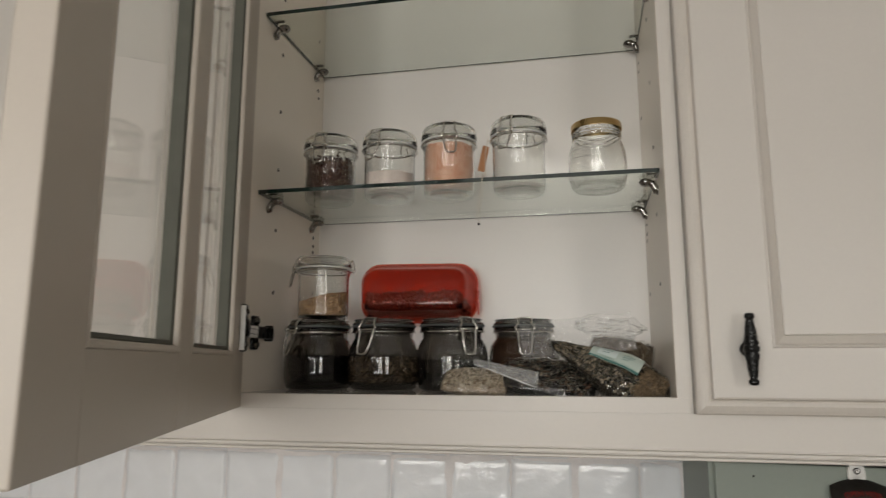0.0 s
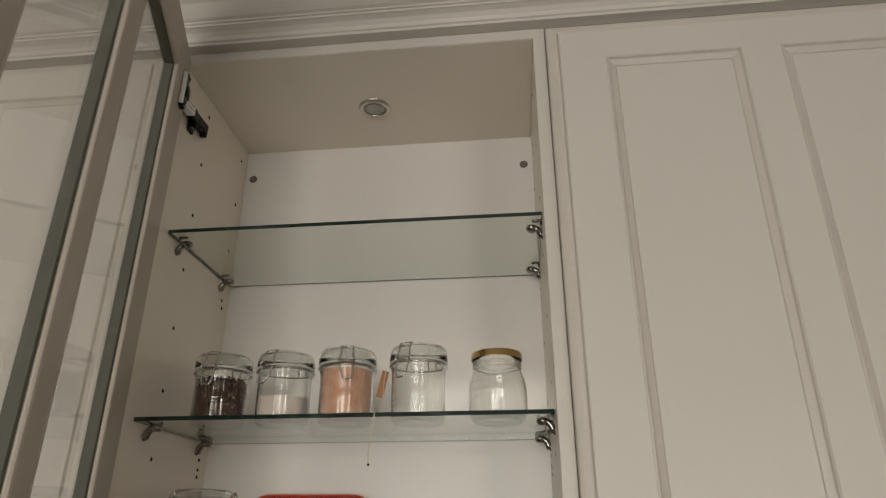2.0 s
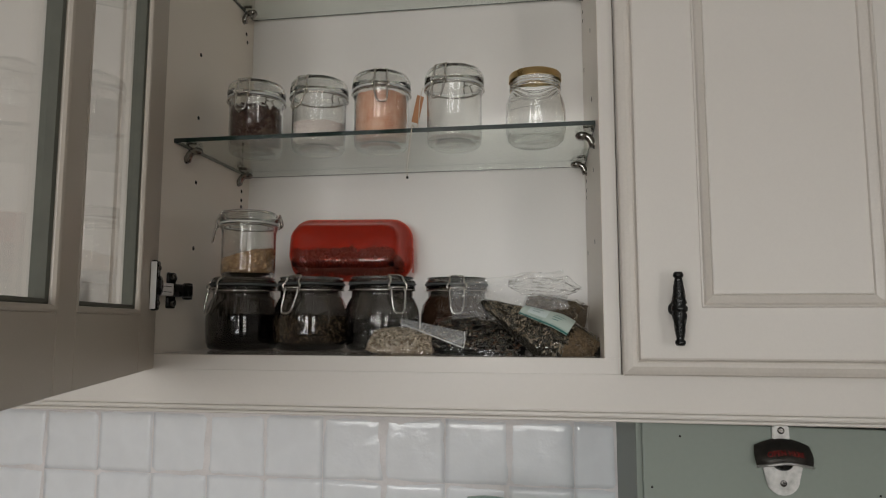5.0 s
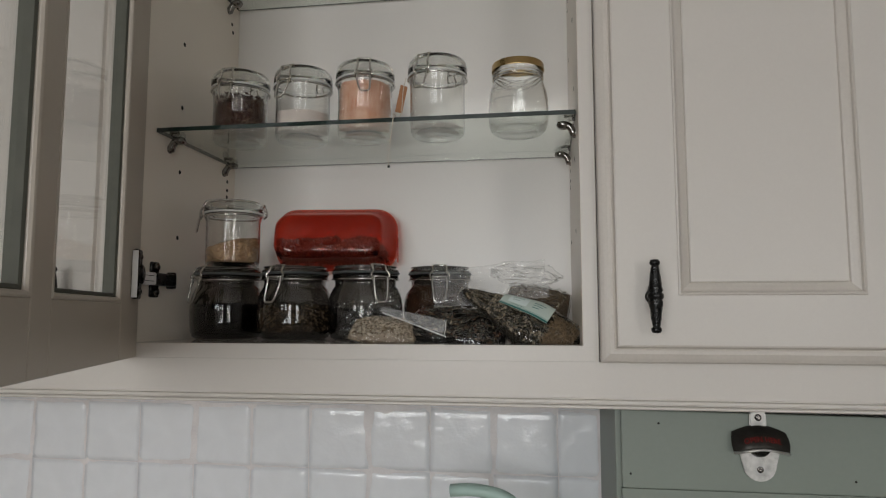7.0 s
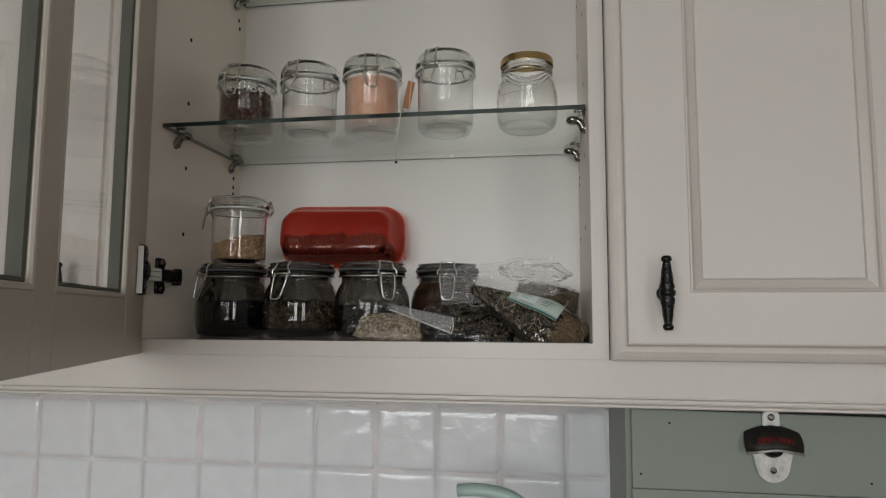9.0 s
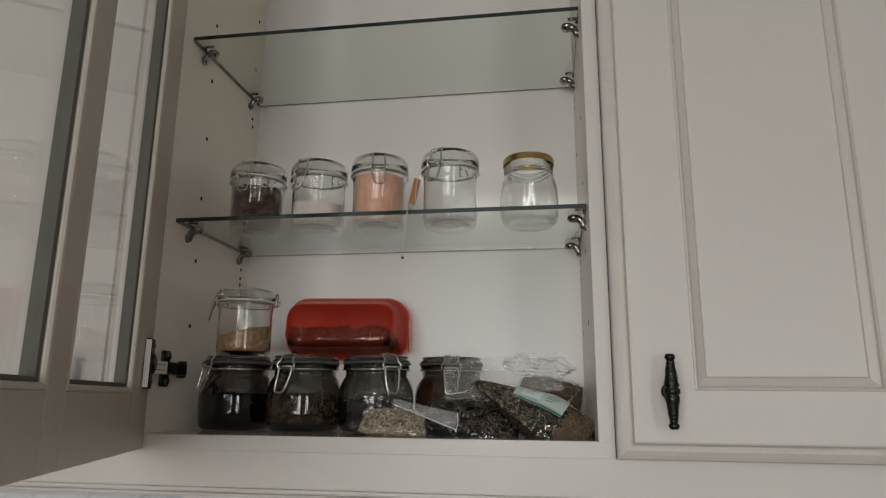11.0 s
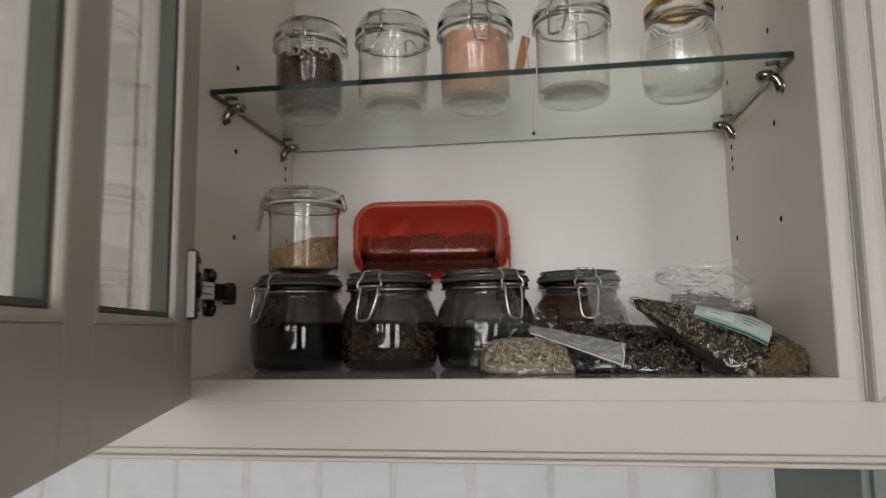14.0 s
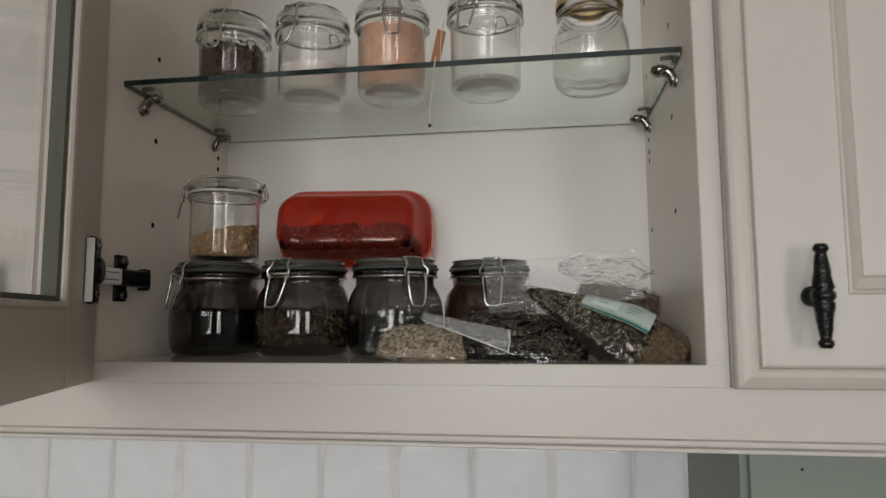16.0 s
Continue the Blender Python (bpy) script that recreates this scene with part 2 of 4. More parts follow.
def box(x0, x1, y0, y1, z0, z1, bevel=0.0, seg=2, bm=None):
    bm = bm or bmesh.new()
    r = bmesh.ops.create_cube(bm, size=1.0, matrix=Matrix.LocRotScale(((x0 + x1) / 2, (y0 + y1) / 2, (z0 + z1) / 2), None, (abs(x1 - x0), abs(y1 - y0), abs(z1 - z0))))
    if bevel:
        es = {e for v in r["verts"] for e in v.link_edges}
        bmesh.ops.bevel(bm, geom=list(es), offset=bevel, segments=seg, affect="EDGES", profile=0.5)
    return bm


def lathe(profile, seg=40, bm=None, c=(0, 0, 0), closed=False):
    """Turns (radius, height) pairs about z. Radius 0 closes to a pole."""
    bm = bm or bmesh.new()
    rings = []
    for r, z in profile:
        if r < 1e-6:
            rings.append([bm.verts.new((c[0], c[1], c[2] + z))])
        else:
            rings.append([bm.verts.new((c[0] + r * math.cos(2 * math.pi * i / seg), c[1] + r * math.sin(2 * math.pi * i / seg), c[2] + z)) for i in range(seg)])
    pairs = list(zip(rings, rings[1:])) + ([(rings[-1], rings[0])] if closed else [])
    for a, b in pairs:
        for i in range(seg):
            j = (i + 1) % seg
            if len(a) == 1 and len(b) == 1:
                continue
            if len(a) == 1:
                bm.faces.new((a[0], b[i], b[j]))
            elif len(b) == 1:
                bm.faces.new((a[i], a[j], b[0]))
            else:
                bm.faces.new((a[i], a[j], b[j], b[i]))
    return bm


def tube(points, r, seg=8, bm=None, closed=False):
    """A round wire along points."""
    bm = bm or bmesh.new()
    pts = [Vector(p) for p in points]
    n, rings, up = len(pts), [], None
    for i, p in enumerate(pts):
        a = pts[i - 1] if (i or closed) else pts[i]
        b = pts[(i + 1) % n] if (i < n - 1 or closed) else pts[i]
        t = (b - a).normalized()
        if up is None:
            up = t.orthogonal().normalized()
        up = (up - t * up.dot(t)).normalized()
        side = t.cross(up)
        rings.append([bm.verts.new(p + r * (math.cos(2 * math.pi * k / seg) * up + math.sin(2 * math.pi * k / seg) * side)) for k in range(seg)])
    for i in range(n if closed else n - 1):
        a, b = rings[i], rings[(i + 1) % n]
        for k in range(seg):
            bm.faces.new((a[k], a[(k + 1) % seg], b[(k + 1) % seg], b[k]))
    if not closed:
        bm.faces.new(rings[0][::-1]), bm.faces.new(rings[-1])
    return bm


def rounded(points, n=4, k=0.3):
    """Cuts the corners of an open line of points with short curves."""
    pts = [Vector(p) for p in points]
    out = [pts[0]]
    for a, b, c in zip(pts, pts[1:], pts[2:]):
        p, q = b.lerp(a, k), b.lerp(c, k)
        for i in range(n + 1):
            t = i / n
            out.append(p.lerp(b, t).lerp(b.lerp(q, t), t))
    return out + [pts[-1]]


def rect_ring(x0, x1, z0, z1, profile, bm=None, fill=False):
    """Mitred moulding round a rectangle in the xz plane: profile of (inset, y)."""
    bm = bm or bmesh.new()
    loops = [[bm.verts.new(p) for p in ((x0 + i, y, z0 + i), (x1 - i, y, z0 + i), (x1 - i, y, z1 - i), (x0 + i, y, z1 - i))] for i, y in profile]
    for a, b in zip(loops, loops[1:]):
        for k in range(4):
            bm.faces.new((a[k], a[(k + 1) % 4], b[(k + 1) % 4], b[k]))
    if fill:
        bm.faces.new(loops[-1])
    return bm


def extrude_x(profile, x0, x1, bm=None):
    """A closed (y, z) outline carried along x."""
    bm = bm or bmesh.new()
    a = [bm.verts.new((x0, y, z)) for y, z in profile]
    b = [bm.verts.new((x1, y, z)) for y, z in profile]
    n = len(a)
    for i in range(n):
        bm.faces.new((a[i], a[(i + 1) % n], b[(i + 1) % n], b[i]))
    bm.faces.new(a[::-1]), bm.faces.new(b)
    return bm


# ---- structure ----
def setting(name, bm, material, label, category):
    return tagged(link(name, bm, material), label, category, kind="structure")


setting("floor", box(RX0 - 0.1, RX1 + 0.1, RY0 - 0.2, RY1 + 0.1, -0.1, 0), FLOOR, "brown wooden kitchen floor", "floor")
setting("ceiling", box(RX0 - 0.1, RX1 + 0.1, RY0 - 0.2, RY1 + 0.1, RZ, RZ + 0.1), CEIL, "plain white painted kitchen ceiling", "ceiling")
setting("wall_north", box(RX0 - 0.1, RX1 + 0.1, RY1 + 0.0004, RY1 + 0.15, 0, RZ), GROUT, "kitchen wall with pinkish grout behind white tiles", "wall")
setting("wall_west", box(RX0 - 0.1, RX0, RY0, RY1, 0, RZ), WALL, "plain pale painted kitchen wall", "wall")
setting("wall_east", box(RX1, RX1 + 0.1, RY0, RY1, 0, RZ), WALL, "plain pale painted kitchen wall", "wall")
_bm = box(RX0, WIN[0], RY0 - 0.15, RY0, 0, RZ)
box(WIN[1], WE[0], RY0 - 0.15, RY0, 0, RZ, bm=_bm), box(WE[1], RX1, RY0 - 0.15, RY0, 0, RZ, bm=_bm)
for _w in (WIN, WE):
    box(_w[0], _w[1], RY0 - 0.15, RY0, 0, _w[2], bm=_bm), box(_w[0], _w[1], RY0 - 0.15, RY0, _w[3], RZ, bm=_bm)
setting("wall_south", _bm, WALL, "painted kitchen wall with two windows", "wall")
for _i, _w in enumerate((WIN, WE)):
    win = thing("window_%d" % (_i + 1), pose(0, 0, 0), "white framed casement window with two panes", "window", kind="structure")
    _wm = (_w[0] + _w[1]) / 2
    _bm = rect_ring(_w[0], _w[1], _w[2], _w[3], [(0, RY0 - 0.055), (0, RY0 - 0.01), (0.05, RY0 - 0.01), (0.05, RY0 - 0.055), (0, RY0 - 0.055)])
    box(_wm - 0.04, _wm + 0.04, RY0 - 0.055, RY0 - 0.01, _w[2] + 0.05, _w[3] - 0.05, bm=_bm)
    part("window_frame", _bm, CEIL, win)
    for _a, _b2 in ((_w[0] + 0.05, _wm - 0.04), (_wm + 0.04, _w[1] - 0.05)):
        part("pane", box(_a, _b2, RY0 - 0.035, RY0 - 0.03, _w[2] + 0.05, _w[3] - 0.05), PANE, win).visible_shadow = False

# cabinet run: carcass 1 open with glass shelves, doors 2 and 0 closed beside it
X0, X1, YB, ZB, ZT = 0.0, 0.564, 0.275, 1.45, 2.300
DZ0, DZ1 = 1.432, 2.305      # door bottom and top


def light_rail():
    prof = [(0.30, 1.43155), (-0.0016, 1.43155), (-0.0016, 1.3912), (-0.0002, 1.3907), (-0.0002, 1.3897), (-0.0052, 1.3892), (-0.0058, 1.3886), (-0.0058, 1.3858), (-0.0050, 1.3852), (-0.0025, 1.3850), (-0.0025, 1.3840), (-0.0078, 1.3837), (-0.0090, 1.3828), (-0.0090, 1.3810), (-0.0080, 1.3800), (0.012, 1.3800), (0.012, 1.412), (0.30, 1.412)]
    setting("trim", extrude_x(prof, -1.22, 1.86), CREAM, "cream painted moulded light rail under the wall cabinets", "trim")


def cornice():
    prof = [(0.0, 2.3190), (-0.020, 2.3190), (-0.0205, 2.3235), (-0.023, 2.3250), (-0.025, 2.3310), (-0.030, 2.3370), (-0.037, 2.3410), (-0.039, 2.3412), (-0.039, 2.3450), (-0.042, 2.3460), (-0.042, 2.3490), (-0.047, 2.3510), (-0.054, 2.3570), (-0.064, 2.3660), (-0.076, 2.3720), (-0.086, 2.3740), (-0.088, 2.3760), (-0.088, 2.3850), (-0.084, 2.3880), (0.0, 2.3880)]
    setting("cornice", extrude_x(prof, -1.22, 1.86), CREAM, "cream painted moulded cornice along the cabinet tops", "cornice")
    setting("top_filler", box(-1.22, 1.86, -0.002, 0.298, 2.3200, 2.3955), CREAM, "cream painted filler above the wall cabinets", "filler")


light_rail(), cornice()


def carcass(x0, x1, label, drilled=True):
    t = 0.0185
    c = thing("wall_cabinet", pose(x0, 0, ZB), label, "cabinet", "wall cabinets")
    w, h = x1 - x0, ZT - ZB
    part("side_panel", box(-t, 0, 0, YB + 0.015, -t, h + t, 0.0012), SIDES, c)
    part("side_panel", box(w, w + t, 0, YB + 0.015, -t, h + t, 0.0012), SIDES, c)
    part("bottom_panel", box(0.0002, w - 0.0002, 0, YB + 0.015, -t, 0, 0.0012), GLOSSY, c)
    part("top_panel", box(0.0002, w - 0.0002, 0, YB + 0.015, h, h + t, 0.0012), SIDES, c)
    part("back_panel", box(0.0002, w - 0.0002, YB, YB + 0.012, 0.0002, h - 0.0002), CARCASS, c)
    part("edge_band", box(-t + 0.0006, w + t - 0.0006, -0.0012, -0.0002, -t + 0.0002, -0.0006), CREAM, c)
    part("edge_band", box(w + 0.0006, w + t - 0.0006, -0.0012, -0.0002, -0.0004, h + 0.0004), CREAM, c)
    part("edge_band", box(-t + 0.0006, -0.0006, -0.0012, -0.0002, -0.0004, h + 0.0004), CREAM, c)
    part("edge_band", box(-t + 0.0006, w + t - 0.0006, -0.0012, -0.0002, h + 0.0006, h + t - 0.0006), CREAM, c)
    if drilled:
        for x in (0.017, 0.547):
            bm = lathe([(0, 0.0022), (0.0062, 0.0022), (0.0076, 0.0010), (0.0078, 0.0002)], 24)
            bm.transform(pose(x, YB, 2.240 - ZB, 90, 0, 0))
            part("screw_cap", bm, TAUPE, c, "round taupe plastic cap", True)
        rows = [(0.101, 0.145 + 0.096 * k) for k in range(8)] + [(0.248, 0.145 + 0.096 * k) for k in range(8)] + [(0.248, 0.230), (0.248, 0.256), (0.252, 0.516)]
        for side in (0, 1):
            for y, z in rows:
                for shelf in (0.286, 0.571):
                    if abs(z - shelf) < 0.012:
                        break
                else:
                    # no bore: a flat dark disc paints the shade inside each pin hole
                    bm = lathe([(0, 0.0003), (0.0030, 0.0003), (0.0033, -0.0002)], 12)
                    bm.transform(pose(w if side else 0, y, z, 0, -90 if side else 90, 0))
                    part("pin_hole", bm, HOLE, c)
    return c


carcass(X0, X1, "cream wall cabinet standing open with two glass shelves")


def handle(parent, x, z):
    """Spindle pull: a ribbed upright bar on a stem with a round boss."""
    prof = [(0, -0.039), (0.004, -0.039), (0.0055, -0.0365), (0.0055, -0.034), (0.0038, -0.0325), (0.0045, -0.029), (0.0052, -0.024), (0.0058, -0.019), (0.0064, -0.014), (0.0070, -0.010), (0.0078, -0.006), (0.0066, -0.004), (0.0086, -0.002),
            (0.0086, 0.002), (0.0066, 0.004), (0.0078, 0.006), (0.0070, 0.010), (0.0064, 0.014), (0.0058, 0.019), (0.0052, 0.024), (0.0045, 0.029), (0.0038, 0.0325), (0.0055, 0.034), (0.0055, 0.0365), (0.004, 0.039), (0, 0.039)]
    bm = lathe(prof, 16)
    for v in bm.verts:
        a = math.atan2(v.co.y, v.co.x)
        if 0.005 < abs(v.co.z) < 0.031:
            s = 1 + 0.08 * math.cos(5 * a + 420 * v.co.z)
            v.co.x, v.co.y = v.co.x * s, v.co.y * s
    bm.transform(Matrix.Translation((x, -0.050, z)))
    h = part("handle", bm, IRON, parent, "black wrought iron spindle handle", True)
    bm = lathe([(0.0080, 0), (0.0080, 0.003), (0.0055, 0.005), (0.0045, 0.010), (0.0045, 0.024)], 20)
    bm.transform(pose(x, -0.0275, z, 90, 0, 0))
    part("stem", bm, IRON, h, smooth=True)
    return h


def panel_door(x0, x1, label, handle_x=None, handle_z=1.505):
    """Closed cabinet door with two tall recessed panels and a stepped edge. Back at y=-0.002, face at -0.024."""
    d = thing("cabinet_door", pose(0, 0, 0), label, "cabinet door", "panelled cabinet doors")
    part("slab", box(x0 + 0.004, x1 - 0.004, -0.014, -0.002, DZ0 + 0.004, DZ1 - 0.004), CREAM, d)
    st, pw = 0.0845, 0.191
    cols = [(x0 + st, x0 + st + pw), (x1 - st - pw, x1 - st)]
    pz0, pz1 = 1.507, 2.236
    e = 0.020
    part("edge_moulding", rect_ring(x0, x1, DZ0, DZ1, [(0.004, -0.003), (0, -0.005), (0, -0.0145), (0.0015, -0.0165), (0.005, -0.0180), (0.010, -0.0195), (0.014, -0.0195), (0.0155, -0.0185), (0.0165, -0.0190), (0.0180, -0.0235), (e, -0.0240), (e, -0.0130)]), MOULD, d)
    for a, b in ((x0 + e, cols[0][0]), (cols[0][1], cols[1][0]), (cols[1][1], x1 - e)):
        part("stile", box(a, b, -0.024, -0.0135, DZ0 + e, DZ1 - e), CREAM, d)
    for a, b in cols:
        part("rail", box(a, b, -0.0239, -0.0135, DZ0 + e, pz0), CREAM, d)
        part("rail", box(a, b, -0.0239, -0.0135, pz1, DZ1 - e), CREAM, d)
        part("panel_moulding", rect_ring(a, b, pz0, pz1, [(-0.001, -0.0235), (0.0, -0.0252), (0.0016, -0.0256), (0.0030, -0.0245), (0.0040, -0.0222), (0.0060, -0.0210), (0.0105, -0.0190), (0.0125, -0.0183), (0.0138, -0.0165), (0.0150, -0.0160), (0.0150, -0.0135)]), MOULD, d)
        part("panel", box(a + 0.014, b - 0.014, -0.0175, -0.0138, pz0 + 0.014, pz1 - 0.014, 0.0012), CREAM, d)
    if handle_x is not None:
        handle(d, handle_x, handle_z)
    return d


panel_door(0.5831, 1.188, "closed cream panelled cabinet door with black iron handle", 0.6385)
panel_door(1.192, 1.792, "closed cream panelled cabinet door beside another", 1.742)
panel_door(-0.624, -0.024, "closed cream panelled cabinet door behind the open glazed door", -0.075)
panel_door(-1.222, -0.628, "closed cream panelled cabinet door beside another", -1.172)
for _a, _b2 in ((0.5835, 1.178), (1.200, 1.782), (-0.614, -0.0195), (-1.214, -0.638)):
    _c = thing("wall_cabinet", pose(0, 0, 0), "cream wall cabinet behind its closed door", "cabinet", "wall cabinets")
    part("body", box(_a, _b2, 0.0, 0.29, 1.4315, 2.3185, 0.001), CARCASS, _c)


def glazed_door(m):
    """Open door, hinged at its local x=0, inner face at y=0, outer face at y=-0.022."""
    d = thing("glazed_cabinet_door", m, "open cream cabinet door with two tall glass panes", "cabinet door")
    st, pw, mid, w, z0, z1 = 0.073, 0.203, 0.042, 0.594, DZ0, DZ1
    cols = [(st, st + pw), (st + pw + mid, st + pw + mid + pw)]
    pz0, pz1 = 1.499, 2.242
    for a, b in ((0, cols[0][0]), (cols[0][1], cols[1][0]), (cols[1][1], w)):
        part("stile", box(a, b, -0.022, 0, z0, z1, 0.0015), SHADED_CREAM, d)
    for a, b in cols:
        part("rail", box(a - 0.0002, b + 0.0002, -0.0218, -0.0002, z0, pz0, 0.0012), SHADED_CREAM, d)
        part("rail", box(a - 0.0002, b + 0.0002, -0.0218, -0.0002, pz1, z1, 0.0012), SHADED_CREAM, d)
        part("rebate_moulding", rect_ring(a, b, pz0, pz1, [(-0.0005, -0.0022), (0.0006, 0.0003), (0.0024, 0.0008), (0.0046, -0.0002), (0.0060, -0.0026), (0.0064, -0.0060)]), SHADED_CREAM, d, "rounded cream moulding round the pane")
        part("glazing_bead", rect_ring(a + 0.0062, b - 0.0062, pz0 + 0.0062, pz1 - 0.0062, [(0, -0.018), (0, -0.0050), (0.0012, -0.0044), (0.0042, -0.0062), (0.0050, -0.0130), (0.0050, -0.018)]), BEAD, d, "grey glazing bead")
        p = part("pane", box(a + 0.008, b - 0.008, -0.0165, -0.0130, pz0 + 0.008, pz1 - 0.008), PANE, d, "clear glass pane")
        p.visible_shadow = False
    for z in (1.535, 2.225):
        # concealed hinge: cup flange on the door, a pale strip painting its edge's glint
        h = part("hinge", box(0.020, 0.038, 0.0, 0.0085, z - 0.031, z + 0.031, 0.003), IRON, d, "black concealed hinge")
        part("hinge_edge", box(0.0376, 0.0392, 0.0010, 0.0078, z - 0.029, z + 0.029, 0.0006), PALESTEEL, h, "pale strip painted as the glint on the hinge edge")
        bm = lathe([(0, 0.0105), (0.010, 0.0105), (0.0125, 0.0090), (0.0130, 0.0)], 28)
        bm.transform(pose(0.0230, 0, z, -90, 0, 0))
        part("hinge_cup", bm, IRON, h, "round black hinge cup", True)
        for dz in (-0.0215, 0.0215):
            bm = lathe([(0, 0.0020), (0.0022, 0.0022), (0.0034, 0.0010), (0.0036, 0)], 14)
            bm.transform(pose(0.029, 0.0084, z + dz, -90, 0, 0))
            part("screw", bm, DARKMETAL, h, smooth=True)
    return d


DOOR_ANGLE = 71.5
glazed_door(pose(0.011, -0.003, 0, 0, 0, -DOOR_ANGLE))


# ---- fittings of the open cabinet ----


def hinge_mount(z):
    """Black cross-shaped mounting plate on the side panel, with its chrome arm."""
    h = thing("hinge_mount", pose(0, 0, z), "black cross hinge mount with chrome arm on the cabinet side", "hinge", "hinge mounts")
    bm = box(0, 0.0045, 0.034, 0.053, -0.024, 0.024, 0.002)
    for s in (-1, 1):
        lathe([(0, 0.0075), (0.004, 0.0075), (0.0055, 0.0055), (0.0055, 0)], 14, bm, (0, 0, 0))
    for v in bm.verts:
        if v.co.y < 0.02:
            v.co = (v.co.z, v.co.x * 0.5 + 0.0435, v.co.y)
    part("mount_plate", bm, IRON, h)
    part("hinge_arm", box(0.0045, 0.017, 0.020, 0.076, -0.0085, 0.0085, 0.0025), IRON, h)
    part("hinge_tip", box(0.002, 0.0135, 0.072, 0.081, -0.0115, 0.0115, 0.002), IRON, h)
    k = part("link", box(0.006, 0.0195, -0.015, 0.022, -0.0080, 0.0080, 0.0015), PALESTEEL, h, "bright steel hinge link")
    for dz in (-0.0035, 0.0035):
        part("groove", box(0.0194, 0.0198, -0.008, 0.016, dz - 0.0004, dz + 0.0004), DARKMETAL, k)
    for dz in (-0.0165, 0.0165):
        bm = lathe([(0, 0.0085), (0.0042, 0.0085), (0.005, 0.0075), (0.005, 0.003)], 14)
        bm.transform(pose(0, 0.0435, dz, 0, 90, 0))
        part("screw", bm, DARKMETAL, h, smooth=True)
    return h


_h = hinge_mount(1.532)
copy_thing(_h, pose(0, 0, 2.222))


def shelf(z, label):
    s = thing("glass_shelf", pose(0, 0, z), label, "shelf", "glass shelves")
    bm = box(0.0015, 0.5625, 0.037, 0.270, -0.006, 0, 0.0005, 1)
    part("pane", bm, SHELFGLASS, s).visible_shadow = False
    for a, b, c, d in ((0.0015, 0.5625, 0.0364, 0.0369), (0.0009, 0.0014, 0.0375, 0.2695), (0.5626, 0.5631, 0.0375, 0.2695)):
        part("polished_edge", box(a, b, c, d, -0.0058, -0.0002), EDGE, s, "dark green polished glass edge")
    part("rear_edge", box(0.0015, 0.5625, 0.2701, 0.2706, -0.0058, -0.0044), REAR_EDGE, s, "grey-green cut glass edge")
    return s


shelf(1.739, "clear glass shelf with dark green edge holding jars")
shelf(2.0185, "empty clear glass shelf with dark green edge")


CLIP = mat("dark_chrome", (0.30, 0.285, 0.265), 0.16, 1.0, var=0.1, scale=60, bump=0.03)


def bracket(x, y, z, side):
    """Chrome shelf clip: a curved foot on the wall with a fork that grips the glass."""
    b = thing("shelf_bracket", pose(x, y, z, 0, 0, 0 if side > 0 else 180), "polished chrome clip holding the glass shelf", "shelf bracket", "shelf brackets")
    bm = tube(rounded([(0.0015, 0, -0.024), (0.004, 0, -0.017), (0.0065, 0, -0.0125), (0.012, 0, -0.0095), (0.0185, 0, -0.0085)], 3), 0.0050, 10)
    for v in bm.verts:
        v.co.y *= 1.2
    part("foot", bm, CLIP, b, smooth=True)
    part("lower_jaw", lathe([(0, -0.0150), (0.0065, -0.0140), (0.0088, -0.0100), (0.0076, -0.0064), (0, -0.0064)], 16, c=(0.0155, 0, 0)), CLIP, b, smooth=True)
    part("upper_jaw", tube(rounded([(0.0012, 0, -0.004), (0.0012, 0, 0.003), (0.006, 0, 0.0032), (0.014, 0, 0.0022)], 3), 0.0024, 8), CLIP, b, smooth=True)
    bm = lathe([(0, 0.0025), (0.0056, 0.0022), (0.0064, 0.0), (0.0064, -0.0006)], 14)
    bm.transform(pose(0.0006, 0, -0.021, 0, 90, 0))
    part("pin_collar", bm, CLIP, b, smooth=True)
    return b


for _z in (1.739, 2.0185):
    for _y in (0.072, 0.235):
        bracket(0.0, _y, _z, 1), bracket(0.564, _y, _z, -1)

_d = thing("downlight", pose(0.284, 0.150, ZT), "small round recessed downlight, switched off", "downlight")
part("rim", lathe([(0.0195, -0.0005), (0.0195, -0.003), (0.022, -0.0048), (0.027, -0.0035), (0.0285, -0.0003)], 40), STEEL, _d, "brushed nickel rim", True)
part("lens", lathe([(0, -0.0030), (0.010, -0.0036), (0.017, -0.0026), (0.0195, -0.0008)], 32), LENS, _d, "frosted glass lens", True)

# ---- jars ----
def fill_bm(r, z0, z1, rough=0.002, seg=40, seed=0, slope=0.0, corner=0.004):
    """Loose contents: a turned body with an uneven top."""
    prof = [(0, z0), (r - corner, z0), (r, z0 + corner)] + [(r, z0 + corner + (z1 - z0 - corner) * k / 4) for k in (1, 2, 3, 4)] + [(r * k, z1) for k in (0.85, 0.6, 0.35, 0)]
    bm = lathe(prof, seg)
    for v in bm.verts:
        if v.co.z > z1 - 1e-5:
            v.co.z += rough * noise.noise(Vector((v.co.x * 90, v.co.y * 90, seed))) + slope * v.co.x / r
    return bm


